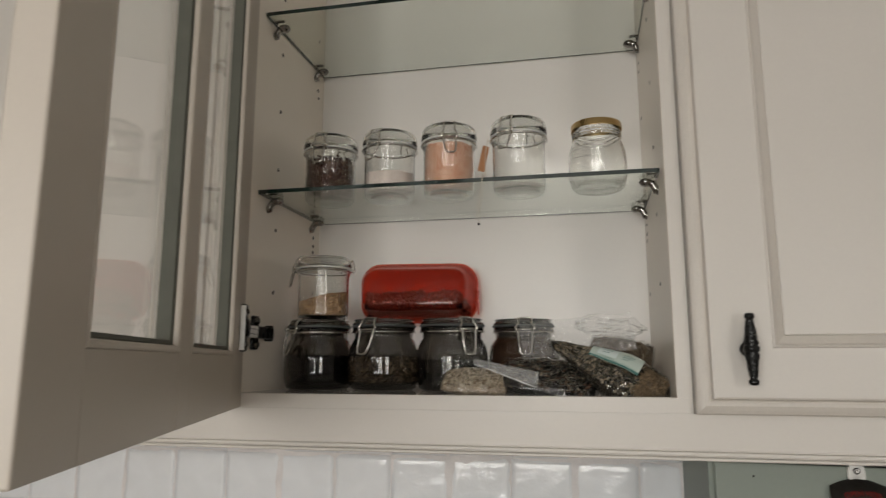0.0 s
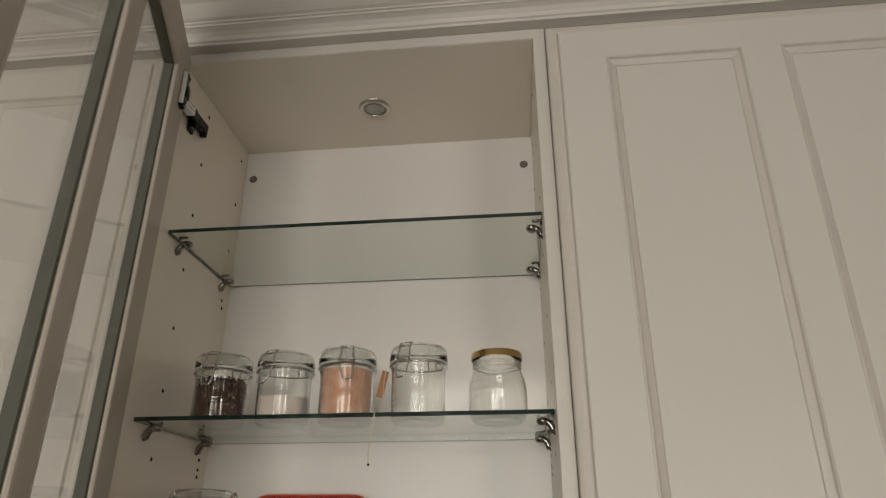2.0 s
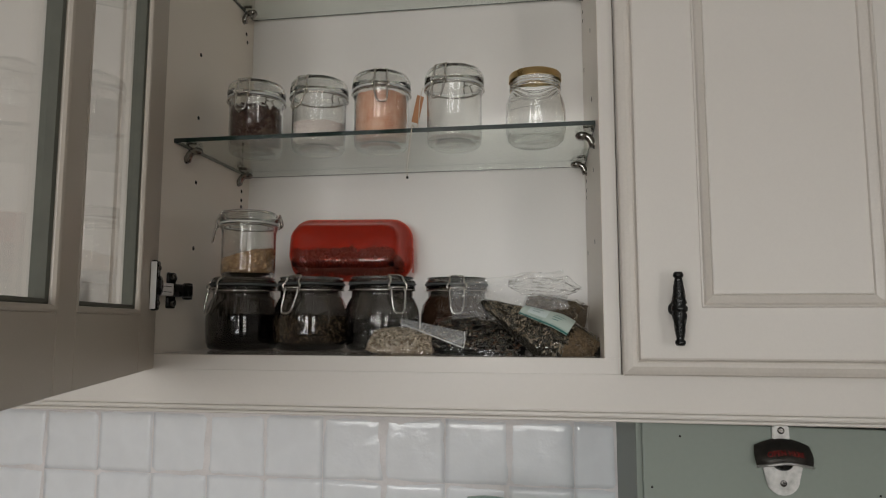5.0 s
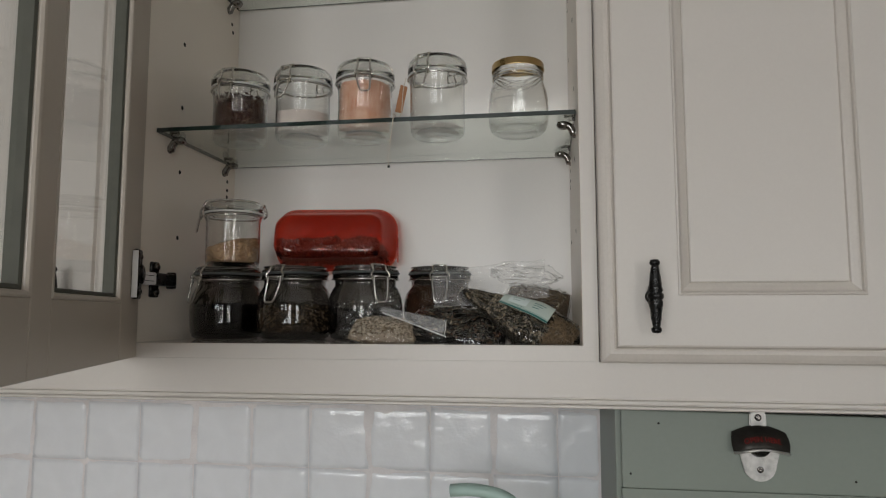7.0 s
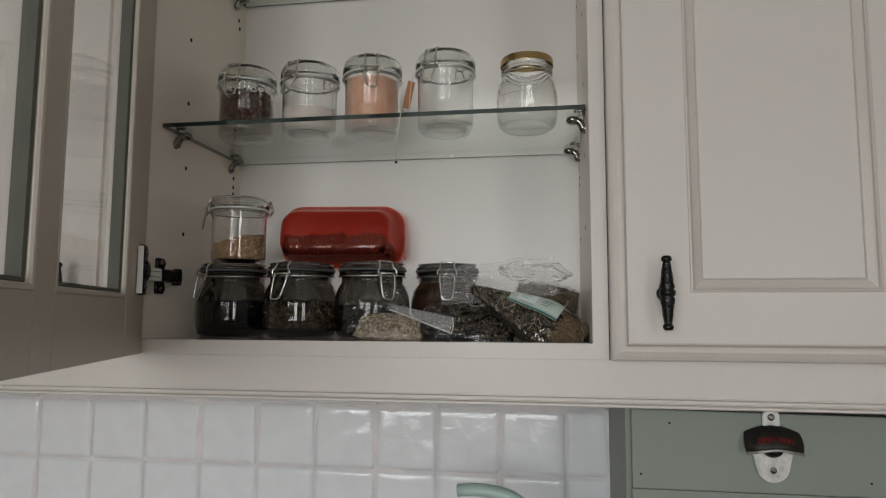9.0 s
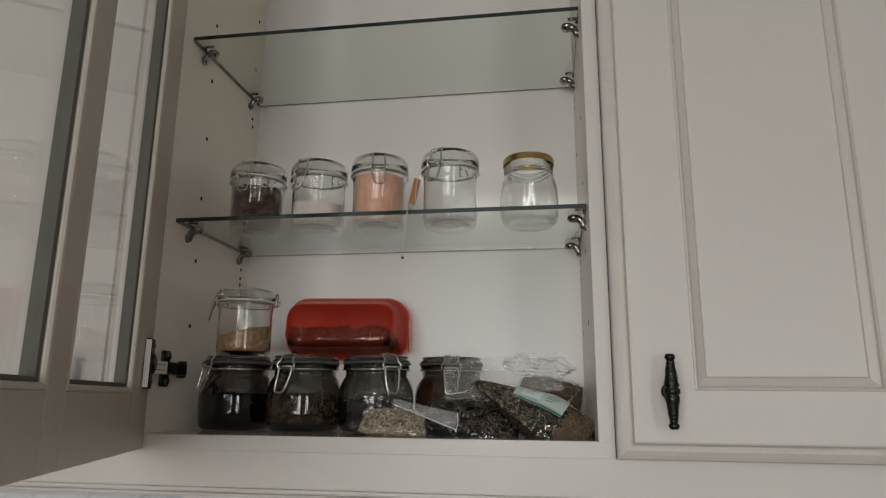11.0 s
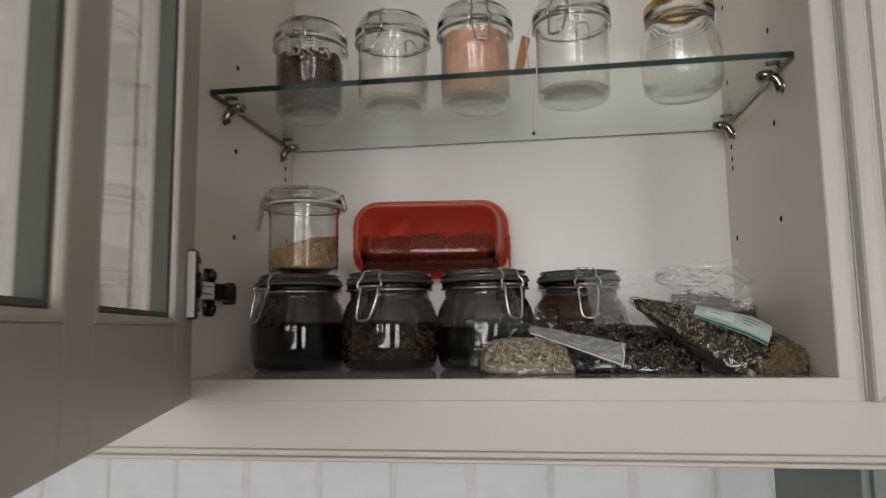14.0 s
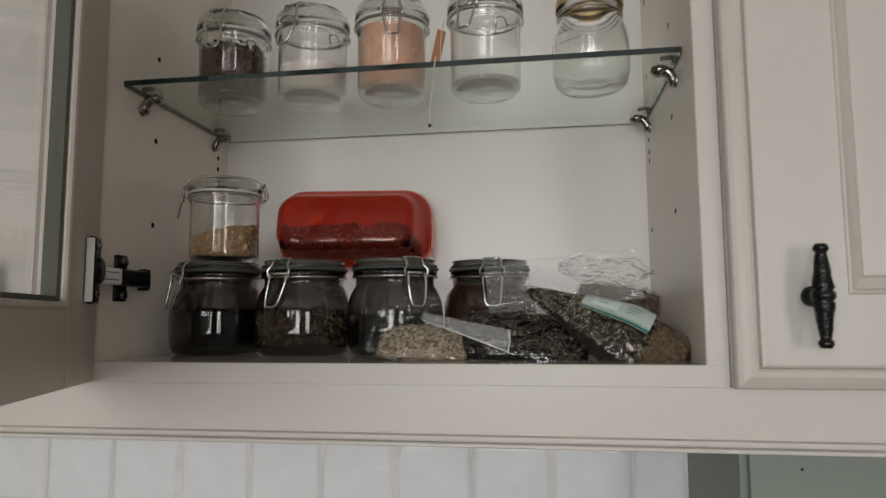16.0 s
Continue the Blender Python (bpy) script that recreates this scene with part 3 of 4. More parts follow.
def flakes(n, place, size, seed, thick=0.35):
    """Many small bent chips, set where place(rng) says: (point, normal)."""
    rng = random.Random(seed)
    bm = bmesh.new()
    for _ in range(n):
        p, nr = place(rng)
        q = Vector(nr).to_track_quat("Z", "Y").to_matrix().to_4x4() @ pose(0, 0, 0, rng.uniform(-45, 45), rng.uniform(-45, 45), rng.uniform(0, 360))
        s = size * rng.uniform(0.5, 1.5)
        a, b = s, s * thick * rng.uniform(0.6, 1.3)
        vs = [bm.verts.new(Vector(p) + q.to_3x3() @ Vector(c)) for c in ((-a, -b * 0.6, 0), (0, -b, b * 0.5), (a, 0, 0), (0, b, b * 0.6))]
        bm.faces.new(vs[:3]), bm.faces.new((vs[0], vs[2], vs[3]))
    return bm


def wire_clip(parent, rn, z_ring, z_top, ang, wire, w=0.0085, drop=0.020, swing=0.0):
    """Swing-top closure: ring round the neck, bail over the lid and hanging lever, at an angle round the jar."""
    ring = [(rn * math.cos(2 * math.pi * k / 36), rn * math.sin(2 * math.pi * k / 36), z_ring) for k in range(36)]
    part("neck_wire", tube(ring, wire * 0.8, 6, closed=True), CHROME, parent, smooth=True)
    turn = pose(0, 0, 0, 0, 0, ang)
    d = rn + 0.0025
    bail = rounded([(-w * 0.9, -d, z_ring - 0.004), (-w * 1.15, -d - 0.002, z_ring + 0.006), (-w * 0.75, -d + 0.001, z_ring + 0.012), (-w * 0.8, -d + 0.004, z_top - 0.001), (-w * 0.8, -d + 0.012, z_top + 0.0022),
                    (w * 0.8, -d + 0.012, z_top + 0.0022), (w * 0.8, -d + 0.004, z_top - 0.001), (w * 0.75, -d + 0.001, z_ring + 0.012), (w * 1.15, -d - 0.002, z_ring + 0.006), (w * 0.9, -d, z_ring - 0.004)], 3, 0.3)
    bm = tube(bail, wire, 8)
    bm.transform(turn)
    part("bail", bm, CHROME, parent, "bright steel wire bail", True)
    lever = rounded([(-w * 0.75, -d - 0.001, z_ring + 0.004), (-w * 0.85, -d - 0.003, z_ring - 0.006), (-w * 0.62 + swing, -d - 0.006, z_ring - drop), (w * 0.62 + swing, -d - 0.006, z_ring - drop), (w * 0.85, -d - 0.003, z_ring - 0.006), (w * 0.75, -d - 0.001, z_ring + 0.004)], 3, 0.3)
    bm = tube(lever, wire, 8)
    tube([(-w * 0.95, -d - 0.001, z_ring + 0.003), (w * 0.95, -d - 0.001, z_ring + 0.003)], wire, 8, bm)
    bm.transform(turn)
    part("lever", bm, CHROME, parent, "bright steel wire lever", True)
    bm = tube(rounded([(-w * 0.7, d - 0.001, z_ring), (-w * 0.7, d + 0.003, z_ring + 0.006), (-w * 0.6, d - 0.002, z_top), (w * 0.6, d - 0.002, z_top), (w * 0.7, d + 0.003, z_ring + 0.006), (w * 0.7, d - 0.001, z_ring)], 3, 0.3), wire, 8)
    bm.transform(turn)
    part("rear_hinge_wire", bm, CHROME, parent, smooth=True)


def straight_jar(x, y, z, label, r=0.0398, h=0.1070, content=None, level=0.5, ang=0.0, gasket=PALE_RUBBER, extra=None, swing=0.0, rough=0.002, slope=0.0, group="clip-top jars", mouth=0.765):
    j = thing("clip_top_jar", pose(x, y, z), label, "jar", group)
    hb = h * mouth                       # height of the vessel's mouth
    w = 0.0028
    outer = [(0, 0.0015), (r * 0.55, 0.0015), (r * 0.62, 0.0), (r * 0.86, 0.0), (r * 0.97, 0.004), (r, 0.010), (r, hb * 0.80), (r * 1.005, hb * 0.86), (r * 1.03, hb * 0.90), (r * 1.06, hb * 0.95), (r * 1.06, hb)]
    inner = [(r * 0.97, hb), (r * 0.96, hb * 0.93), (r - w, hb * 0.85), (r - w, 0.012), (r * 0.82, 0.0065), (0, 0.0055)]
    g = part("glass_body", lathe(outer + inner, 48), THIN, j, "clear glass body", True)
    g.visible_shadow = False
    part("gasket", lathe([(r * 0.98, hb + 0.0003), (r * 1.08, hb + 0.0003), (r * 1.09, hb + 0.0015), (r * 1.08, hb + 0.0028), (r * 0.98, hb + 0.0028)], 40, closed=True), gasket, j, "pale rubber sealing ring", True)
    z0 = hb + 0.003
    lid = [(0, h - 0.0042), (r * 0.80, h - 0.0042), (r * 0.93, z0 + (h - z0) * 0.78), (r * 0.98, z0 + (h - z0) * 0.5), (r * 1.0, z0), (r * 1.07, z0), (r * 1.09, z0 + 0.004), (r * 1.09, z0 + (h - z0) * 0.45), (r * 1.06, z0 + (h - z0) * 0.70), (r * 0.98, z0 + (h - z0) * 0.93), (r * 0.86, h), (r * 0.70, h - 0.0015), (0, h - 0.0015)]
    l = part("lid", lathe(lid, 48), LIDGLASS, j, "clear domed glass lid", True)
    l.visible_shadow = False
    wire_clip(j, r * 1.09, hb - 0.003, h - 0.002, ang, 0.0014, 0.0110, 0.024, swing)
    if content:
        part("filling", fill_bm(r - w - 0.0006, 0.0075, 0.0075 + (hb - 0.0075) * level, rough, slope=slope), content, j, extra or "")
    return j


JARLID = solid_glass("smoky_lid_glass", (0.30, 0.315, 0.30), 1.5)
SMOKY = solid_glass("smoky_jar_glass", (0.31, 0.295, 0.275), 1.45)
for _m in (JARLID, SMOKY):
    _m.node_tree.nodes["Principled BSDF"].inputs["Coat Weight"].default_value = 0.35


def belly_jar(x, y, z, label, r=0.0530, h=0.1030, content=None, level=0.5, ang=0.0, swing=0.0, cat="jar", rough=0.003, lid_r=0.0450):
    j = thing("clip_top_jar", pose(x, y, z), label, "jar", "round clip-top jars")
    hb = h - 0.0115
    w, rn = 0.003, lid_r
    outer = [(0, 0.002), (r * 0.60, 0.002), (r * 0.68, 0.0), (r * 0.80, 0.0), (r * 0.915, 0.0035), (r * 0.965, 0.011), (r * 0.99, 0.023), (r, 0.036), (r * 0.995, 0.047), (r * 0.975, 0.056), (r * 0.935, 0.064), (rn * 1.02, 0.0725), (rn * 0.97, 0.0745), (rn * 0.97, hb - 0.009), (rn * 1.04, hb - 0.006), (rn * 1.04, hb)]
    inner = [(rn * 0.88, hb), (rn * 0.88, 0.0735), (r * 0.88, 0.063), (r * 0.925, 0.055), (r * 0.943, 0.045), (r * 0.94, 0.034), (r * 0.925, 0.022), (r * 0.88, 0.012), (r * 0.80, 0.0075), (0, 0.006)]
    part("glass_body", lathe(outer + inner, 48), SMOKY, j, "clear rounded glass body", True).visible_shadow = False
    part("gasket", lathe([(rn * 0.9, hb + 0.0003), (rn * 1.06, hb + 0.0003), (rn * 1.08, hb + 0.0016), (rn * 1.06, hb + 0.003), (rn * 0.9, hb + 0.003)], 40, closed=True), RUBBER_DARK, j, "dark grey rubber sealing ring", True)
    z0 = hb + 0.0032
    lid = [(0, z0 + 0.002), (rn * 0.85, z0 + 0.002), (rn * 0.9, z0), (rn * 1.03, z0), (rn * 1.06, z0 + 0.0015), (rn * 1.02, z0 + 0.0035), (rn * 0.97, z0 + 0.0045), (rn * 0.97, h - 0.002), (rn * 1.0, h - 0.0012), (rn * 0.99, h), (rn * 0.9, h), (0, h)]
    part("lid", lathe(lid, 48), JARLID, j, "thick smoky glass lid", True).visible_shadow = False
    ring = [(rn * 1.06 * math.cos(2 * math.pi * k / 36), rn * 1.06 * math.sin(2 * math.pi * k / 36), hb - 0.008) for k in range(36)]
    wire_clip(j, rn * 1.05, hb - 0.0075, h - 0.001, ang, 0.00145, 0.0122, 0.032, swing)
    if content:
        prof = [(0, 0.008), (r * 0.79, 0.0085), (r * 0.868, 0.0125), (r * 0.912, 0.022), (r * 0.927, 0.034), (r * 0.930, 0.045), (r * 0.912, 0.055), (r * 0.868, 0.0625), (rn * 0.86, 0.073), (rn * 0.86, hb - 0.002)]
        top = 0.008 + (hb - 0.012) * level
        cut = [p for p in prof if p[1] < top]
        nxt = prof[len(cut)] if len(cut) < len(prof) else prof[-1]
        a = cut[-1]
        k = (top - a[1]) / max(1e-6, nxt[1] - a[1])
        rt = a[0] + (nxt[0] - a[0]) * min(1, k)
        bm = lathe(cut + [(rt, top)] + [(rt * q, top) for q in (0.85, 0.6, 0.3, 0)], 40)
        for v in bm.verts:
            if v.co.z > top - 1e-5:
                v.co.z += rough * noise.noise(Vector((v.co.x * 70, v.co.y * 70, x * 50)))
        part("filling", bm, content, j)
        if content is TEA_GREY:
            part("herb_layer", flakes(700, lambda q: ((lambda f, z: ((r * (0.931 - 120 * max(0.0, 0.034 - z) ** 2) * math.cos(f), r * (0.931 - 120 * max(0.0, 0.034 - z) ** 2) * math.sin(f), z), (math.cos(f), math.sin(f), 0.0)))(q.uniform(3.14, 6.283), q.uniform(0.0125, min(top, 0.048)))), 0.0023, 31, 0.6), BIT_TAN, j)["kind"] = "stuff"
        part("loose_leaf_layer", flakes(260, lambda q: ((lambda f, s: ((rt * 0.95 * math.sqrt(s) * math.cos(f), rt * 0.95 * math.sqrt(s) * math.sin(f), top + 0.0008), (0, 0, 1)))(q.uniform(0, 6.283), q.random())), 0.0022, 3), content, j)["kind"] = "stuff"
    return j



belly_jar(0.0620, 0.138, ZB, "round clip-top glass jar half full of black tea", content=TEA_BLACK, level=0.52, ang=-32, swing=-0.007)
belly_jar(0.1665, 0.134, ZB, "round clip-top glass jar half full of grey dried herbs", content=TEA_GREY, level=0.50, ang=-12, swing=-0.006)
belly_jar(0.2700, 0.138, ZB, "round clip-top glass jar of dark tea behind an oat bag", content=TEA_BLACK, level=0.44, ang=38)
belly_jar(0.3715, 0.174, ZB, "clip-top glass jar of russet dried tea behind bags", content=ROOIBOS, level=0.84, ang=8, lid_r=0.0430)
straight_jar(0.0625, 0.148, ZB + 0.1033, "clip-top glass jar of tan grain standing on another jar", 0.0395, 0.0995, SEEDS, 0.38, -58, rough=0.003, slope=0.009, swing=-0.006, mouth=0.80)

_g = [o for o in bpy.data.objects if o.get("label", "").startswith("clip-top glass jar of tan grain")][0]
part("grain_layer", flakes(700, lambda q: ((lambda f: ((0.0363 * math.cos(f), 0.0363 * math.sin(f), q.uniform(0.009, 0.034 + 0.009 * math.cos(f))), (math.cos(f), math.sin(f), 0.0)))(q.uniform(0, 6.283))), 0.0024, 21, 0.6), GRAIN, _g)["kind"] = "stuff"

_u = 1.7393
_p = straight_jar(0.0700, 0.144, _u, "clip-top glass jar half full of dark dried petals", content=PETALS, level=0.66, ang=-2, rough=0.008)
part("petal_layer", flakes(420, lambda q: ((lambda f, s: ((0.0355 * math.sqrt(s) * math.cos(f), 0.0355 * math.sqrt(s) * math.sin(f), 0.064 + q.uniform(-0.004, 0.007)), (q.uniform(-1, 1), q.uniform(-1, 1), 0.7)))(q.uniform(0, 6.283), q.random())), 0.0038, 5, 0.6), PETALS, _p)["kind"] = "stuff"
part("petal_crumb_layer", flakes(420, lambda q: ((lambda f: ((0.0364 * math.cos(f), 0.0364 * math.sin(f), q.uniform(0.012, 0.062)), (math.cos(f), math.sin(f), 0.0)))(q.uniform(0, 6.283))), 0.0030, 8, 0.5), PETAL_BROWN, _p)["kind"] = "stuff"
straight_jar(0.1690, 0.144, _u, "clip-top glass jar half full of off-white salt", content=SALT, level=0.44, ang=-16, swing=-0.006)
straight_jar(0.2645, 0.144, _u, "clip-top glass jar nearly full of pink salt", h=0.1105, content=PINKSALT, level=0.93, ang=12, swing=0.002)
straight_jar(0.3725, 0.144, _u, "almost empty clip-top glass jar with pale residue", h=0.1130, content=SALT, level=0.035, ang=-20, swing=-0.002)


def gold_jar(x, y, z):
    j = thing("screw_top_jar", pose(x, y, z), "empty glass jar with a gold screw lid", "jar")
    r, rn, hb, w = 0.0425, 0.0345, 0.103, 0.0028
    outer = [(0, 0.0025), (r * 0.55, 0.0025), (r * 0.66, 0.0), (r * 0.78, 0.0), (r * 0.92, 0.005), (r * 0.985, 0.016), (r, 0.032), (r, 0.048), (r * 0.975, 0.060), (r * 0.92, 0.070), (rn * 1.02, 0.080), (rn, 0.083), (rn, hb)]
    inner = [(rn - w, hb), (rn - w, 0.082), (r * 0.85, 0.069), (r - w, 0.050), (r - w, 0.020), (r * 0.78, 0.008), (0, 0.0065)]
    part("glass_body", lathe(outer + inner, 48), THIN, j, "clear rounded glass body", True).visible_shadow = False
    for zz in (0.0850, 0.0895, 0.0940):
        part("glass_thread", lathe([(rn + 0.0002, zz - 0.001), (rn + 0.0018, zz), (rn + 0.0002, zz + 0.001)], 40), JARGLASS, j, smooth=True).visible_shadow = False
    n = 90
    prof = [(rn + 0.0024, 0.0985), (rn + 0.0030, 0.0993), (rn + 0.0024, 0.1002), (rn + 0.0022, 0.108), (rn + 0.0012, 0.1102), (rn - 0.002, 0.1108), (rn - 0.004, 0.1098), (0, 0.1098)]
    bm = lathe(prof, n)
    for v in bm.verts:
        if 0.1000 < v.co.z < 0.1085:
            k = 1 + 0.006 * (round(math.atan2(v.co.y, v.co.x) / (2 * math.pi) * n) % 2)
            v.co.x, v.co.y = v.co.x * k, v.co.y * k
    part("lid", bm, BRASS, j, "gold metal screw lid", True)
    # raised lettering too worn to read: short bars on the shoulder
    rng = random.Random(4)
    bm = bmesh.new()
    for row, zz in enumerate((0.066, 0.060, 0.047)):
        for k in range(7):
            a = radians(-145 + k * 7 + row * 3)
            rr = r * (0.945, 0.975, 1.0)[row] + 0.0002
            q = Matrix.Translation((rr * math.cos(a), rr * math.sin(a), zz)) @ Matrix.Rotation(a, 4, "Z")
            bmesh.ops.create_cube(bm, size=1, matrix=q @ Matrix.Diagonal((0.0012, rng.uniform(0.0015, 0.003), 0.0012, 1)))
    part("raised_marks", bm, JARGLASS, j, "worn raised marks in the glass")["kind"] = "stuff"
    j.scale = (1.0, 1.0, 0.915)
    return j


gold_jar(0.4885, 0.144, _u)

# card tag on its string, hanging over the shelf front
_t = thing("card_tag", pose(0, 0, 0), "small orange card tag on a pale string over the shelf edge", "tag")
_bm = box(-0.0055, 0.0055, -0.0004, 0.0004, -0.020, 0.020)
_bm.transform(pose(0.3175, 0.150, 1.8005, 12, 8, 35))
part("card", _bm, KRAFT, _t)
_bm = tube(rounded([(0.327, 0.138, 1.828), (0.3215, 0.143, 1.812), (0.3245, 0.120, 1.770), (0.3300, 0.070, 1.7455), (0.3325, 0.0350, 1.7445), (0.3320, 0.0330, 1.735), (0.3285, 0.0325, 1.705), (0.3265, 0.0310, 1.686), (0.3275, 0.0300, 1.674)], 4, 0.35), 0.0007, 6)
part("string", _bm, STRING, _t, smooth=True)
part("string_tip", box(0.3260, 0.3290, 0.0288, 0.0312, 1.6715, 1.6745, 0.0006), HOLE, _t, "dark string end")


# ---- red food box lying on the jars ----
def rounded_rect(w, h, r, n=5):
    out = []
    for cx, cz, a0 in ((w - r, h - r, 0), (-w + r, h - r, 90), (-w + r, -h + r, 180), (w - r, -h + r, 270)):
        for k in range(n + 1):
            a = radians(a0 + 90 * k / n)
            out.append((cx + r * math.cos(a), cz + r * math.sin(a)))
    return out


def red_box():
    b = thing("food_box", pose(0.2050, 0.150, 1.5532, 0, 0, 6.0), "translucent red plastic food box of dried berries lying on jars", "food box")
    bm = bmesh.new()
    hw, hh, zc = 0.0795, 0.0315, 0.0495

    def bridge(loops, first=True, last=True):
        n = len(loops[0])
        for a, c in zip(loops, loops[1:]):
            for k in range(n):
                bm.faces.new((a[k], a[(k + 1) % n], c[(k + 1) % n], c[k]))
        if first:
            bm.faces.new(loops[0][::-1])
        if last:
            bm.faces.new(loops[-1])

    # tub: a rounded base towards the room, flaring to its rim
    steps = [(0.0, -0.013, 0.010), (0.0010, -0.0075, 0.014), (0.0035, -0.0030, 0.018), (0.0075, 0.0004, 0.021), (0.013, 0.0025, 0.022), (0.076, 0.0130, 0.030), (0.0775, 0.0150, 0.031), (0.084, 0.0155, 0.031),
             (0.084, 0.0140, 0.030), (0.0775, 0.0117, 0.029), (0.014, 0.0008, 0.020), (0.0060, -0.0040, 0.016), (0.0026, -0.012, 0.011)]
    bridge([[bm.verts.new((x, y, zc + z)) for x, z in rounded_rect(hw + g, hh + g, rr, 7)] for y, g, rr in steps])
    lean = lambda y, z: max(0.0, 1 - y / 0.076) * 0.26 * max(0.0, z - zc + hh)
    for v in bm.verts:
        v.co.y += lean(v.co.y, v.co.z)
    part("tub", bm, REDBOX, b, "translucent red plastic tub", True)
    bm = bmesh.new()
    bridge([[bm.verts.new((x, y, zc + z)) for x, z in rounded_rect(hw + g, hh + g, 0.033, 7)] for y, g in ((0.0845, 0.0145), (0.0815, 0.0163), (0.0822, 0.0177), (0.0890, 0.0179), (0.0915, 0.0163), (0.0925, 0.0125), (0.0900, 0.0085), (0.0895, 0.0045))])
    lid = part("lid", bm, REDBOX, b, "bright red plastic lid", True)
    bm = box(0.006, 0.0085, 0.078, 0.0925, -0.020, 0.020, 0.001)
    bm.transform(Matrix.Translation((hw + 0.0107, 0, zc - 0.016)))
    part("latch", bm, REDBOX, lid)
    rng = random.Random(9)
    bm = bmesh.new()
    for _ in range(1700):
        y = 0.006 + 0.070 * rng.random() ** 1.6
        g = y * 0.16 - 0.001
        x = rng.uniform(-hw - g + 0.007, hw + g - 0.007)
        z = zc - hh - g + 0.004 + (0.023 + 0.009 * noise.noise(Vector((x * 40, y * 40, 3)))) * rng.random() ** 1.7
        p = (x, y + max(0.0, 0.004 - (z - zc + hh)) * 0.9 + lean(y, z) + 0.001, z)
        s = rng.uniform(0.0026, 0.0050)
        bmesh.ops.create_icosphere(bm, subdivisions=1, radius=s, matrix=Matrix.LocRotScale(p, Euler((rng.random() * 6, rng.random() * 6, 0)), (1.3, 0.9, 0.6)))
    part("berries", bm, BERRY, b, "dark dried berries")["kind"] = "stuff"
    return b


red_box()


# ---- bags ----
def pillow(L, W, T, n=26, m=18, seed=0, crumple=0.0015, sag=0.0, px=2.6, pz=0.5, pinch=0.0):
    """A filled bag lying along x: flat seams at both ends, full in the middle."""
    bm = bmesh.new()
    def surf(side):
        g = []
        for i in range(n + 1):
            u = -1 + 2 * i / n
            row = []
            for k in range(m + 1):
                v = -1 + 2 * k / m
                f = (max(0, 1 - abs(u) ** px) ** pz) * (max(0, 1 - abs(v) ** 2.4) ** pz)
                q = Vector((u * 3, v * 2.2, seed + side * 3))
                c = crumple * (noise.noise(q * 2.0) + 0.6 * noise.noise(q * 4.5))
                x = u * L / 2 * (1 - 0.05 * abs(v) ** 3) + c * 0.5
                pn = 1 - pinch * max(0.0, 0.2 - u) / 1.2
                y = v * W / 2 * pn * (1 - 0.06 * abs(u) ** 3) + c * 0.5
                row.append(bm.verts.new((x, y, side * f * pn * T / 2 + c * (0.4 + f) + sag * u * u)))
            g.append(row)
        for i in range(n):
            for k in range(m):
                bm.faces.new((g[i][k], g[i + 1][k], g[i + 1][k + 1], g[i][k + 1]))
    surf(1), surf(-1)
    bmesh.ops.remove_doubles(bm, verts=bm.verts, dist=0.0004)
    return bm


def sheet(L, W, seed, amp, n=30, m=16, taper=0.0, curl=0.0, freq=1.0, ragged=True):
    """Loose crumpled film."""
    bm = bmesh.new()
    g = []
    for i in range(n + 1):
        u = i / n
        row = []
        for k in range(m + 1):
            v = -1 + 2 * k / m
            q = Vector((u * 4 * freq, v * 3 * freq, seed))
            q2 = Vector((u * 9 * freq + v * 4, v * 5 * freq - u * 3, seed + 4))
            z = amp * (0.8 * noise.noise(q) + 0.55 * (0.5 - abs(noise.noise(q2))) + 0.3 * (0.4 - abs(noise.noise(q2 * 2.1))))
            wide = (0.72 + 0.45 * noise.noise(Vector((u * 5, seed, 0.5)))) * min(1.0, 0.25 + 3.2 * u, 0.35 + 3.5 * (1 - u)) if ragged else 1.0
            end = (0.10 * noise.noise(Vector((v * 3, seed, 7.5))) * L) if ragged else 0.0
            row.append(bm.verts.new((u * L + u * end + 0.3 * amp * noise.noise(q * 3 + Vector((9, 0, 0))), v * W / 2 * wide * (1 - taper * u), z + curl * u * u)))
        g.append(row)
    for i in range(n):
        for k in range(m):
            bm.faces.new((g[i][k], g[i + 1][k], g[i + 1][k + 1], g[i][k + 1]))
    return bm


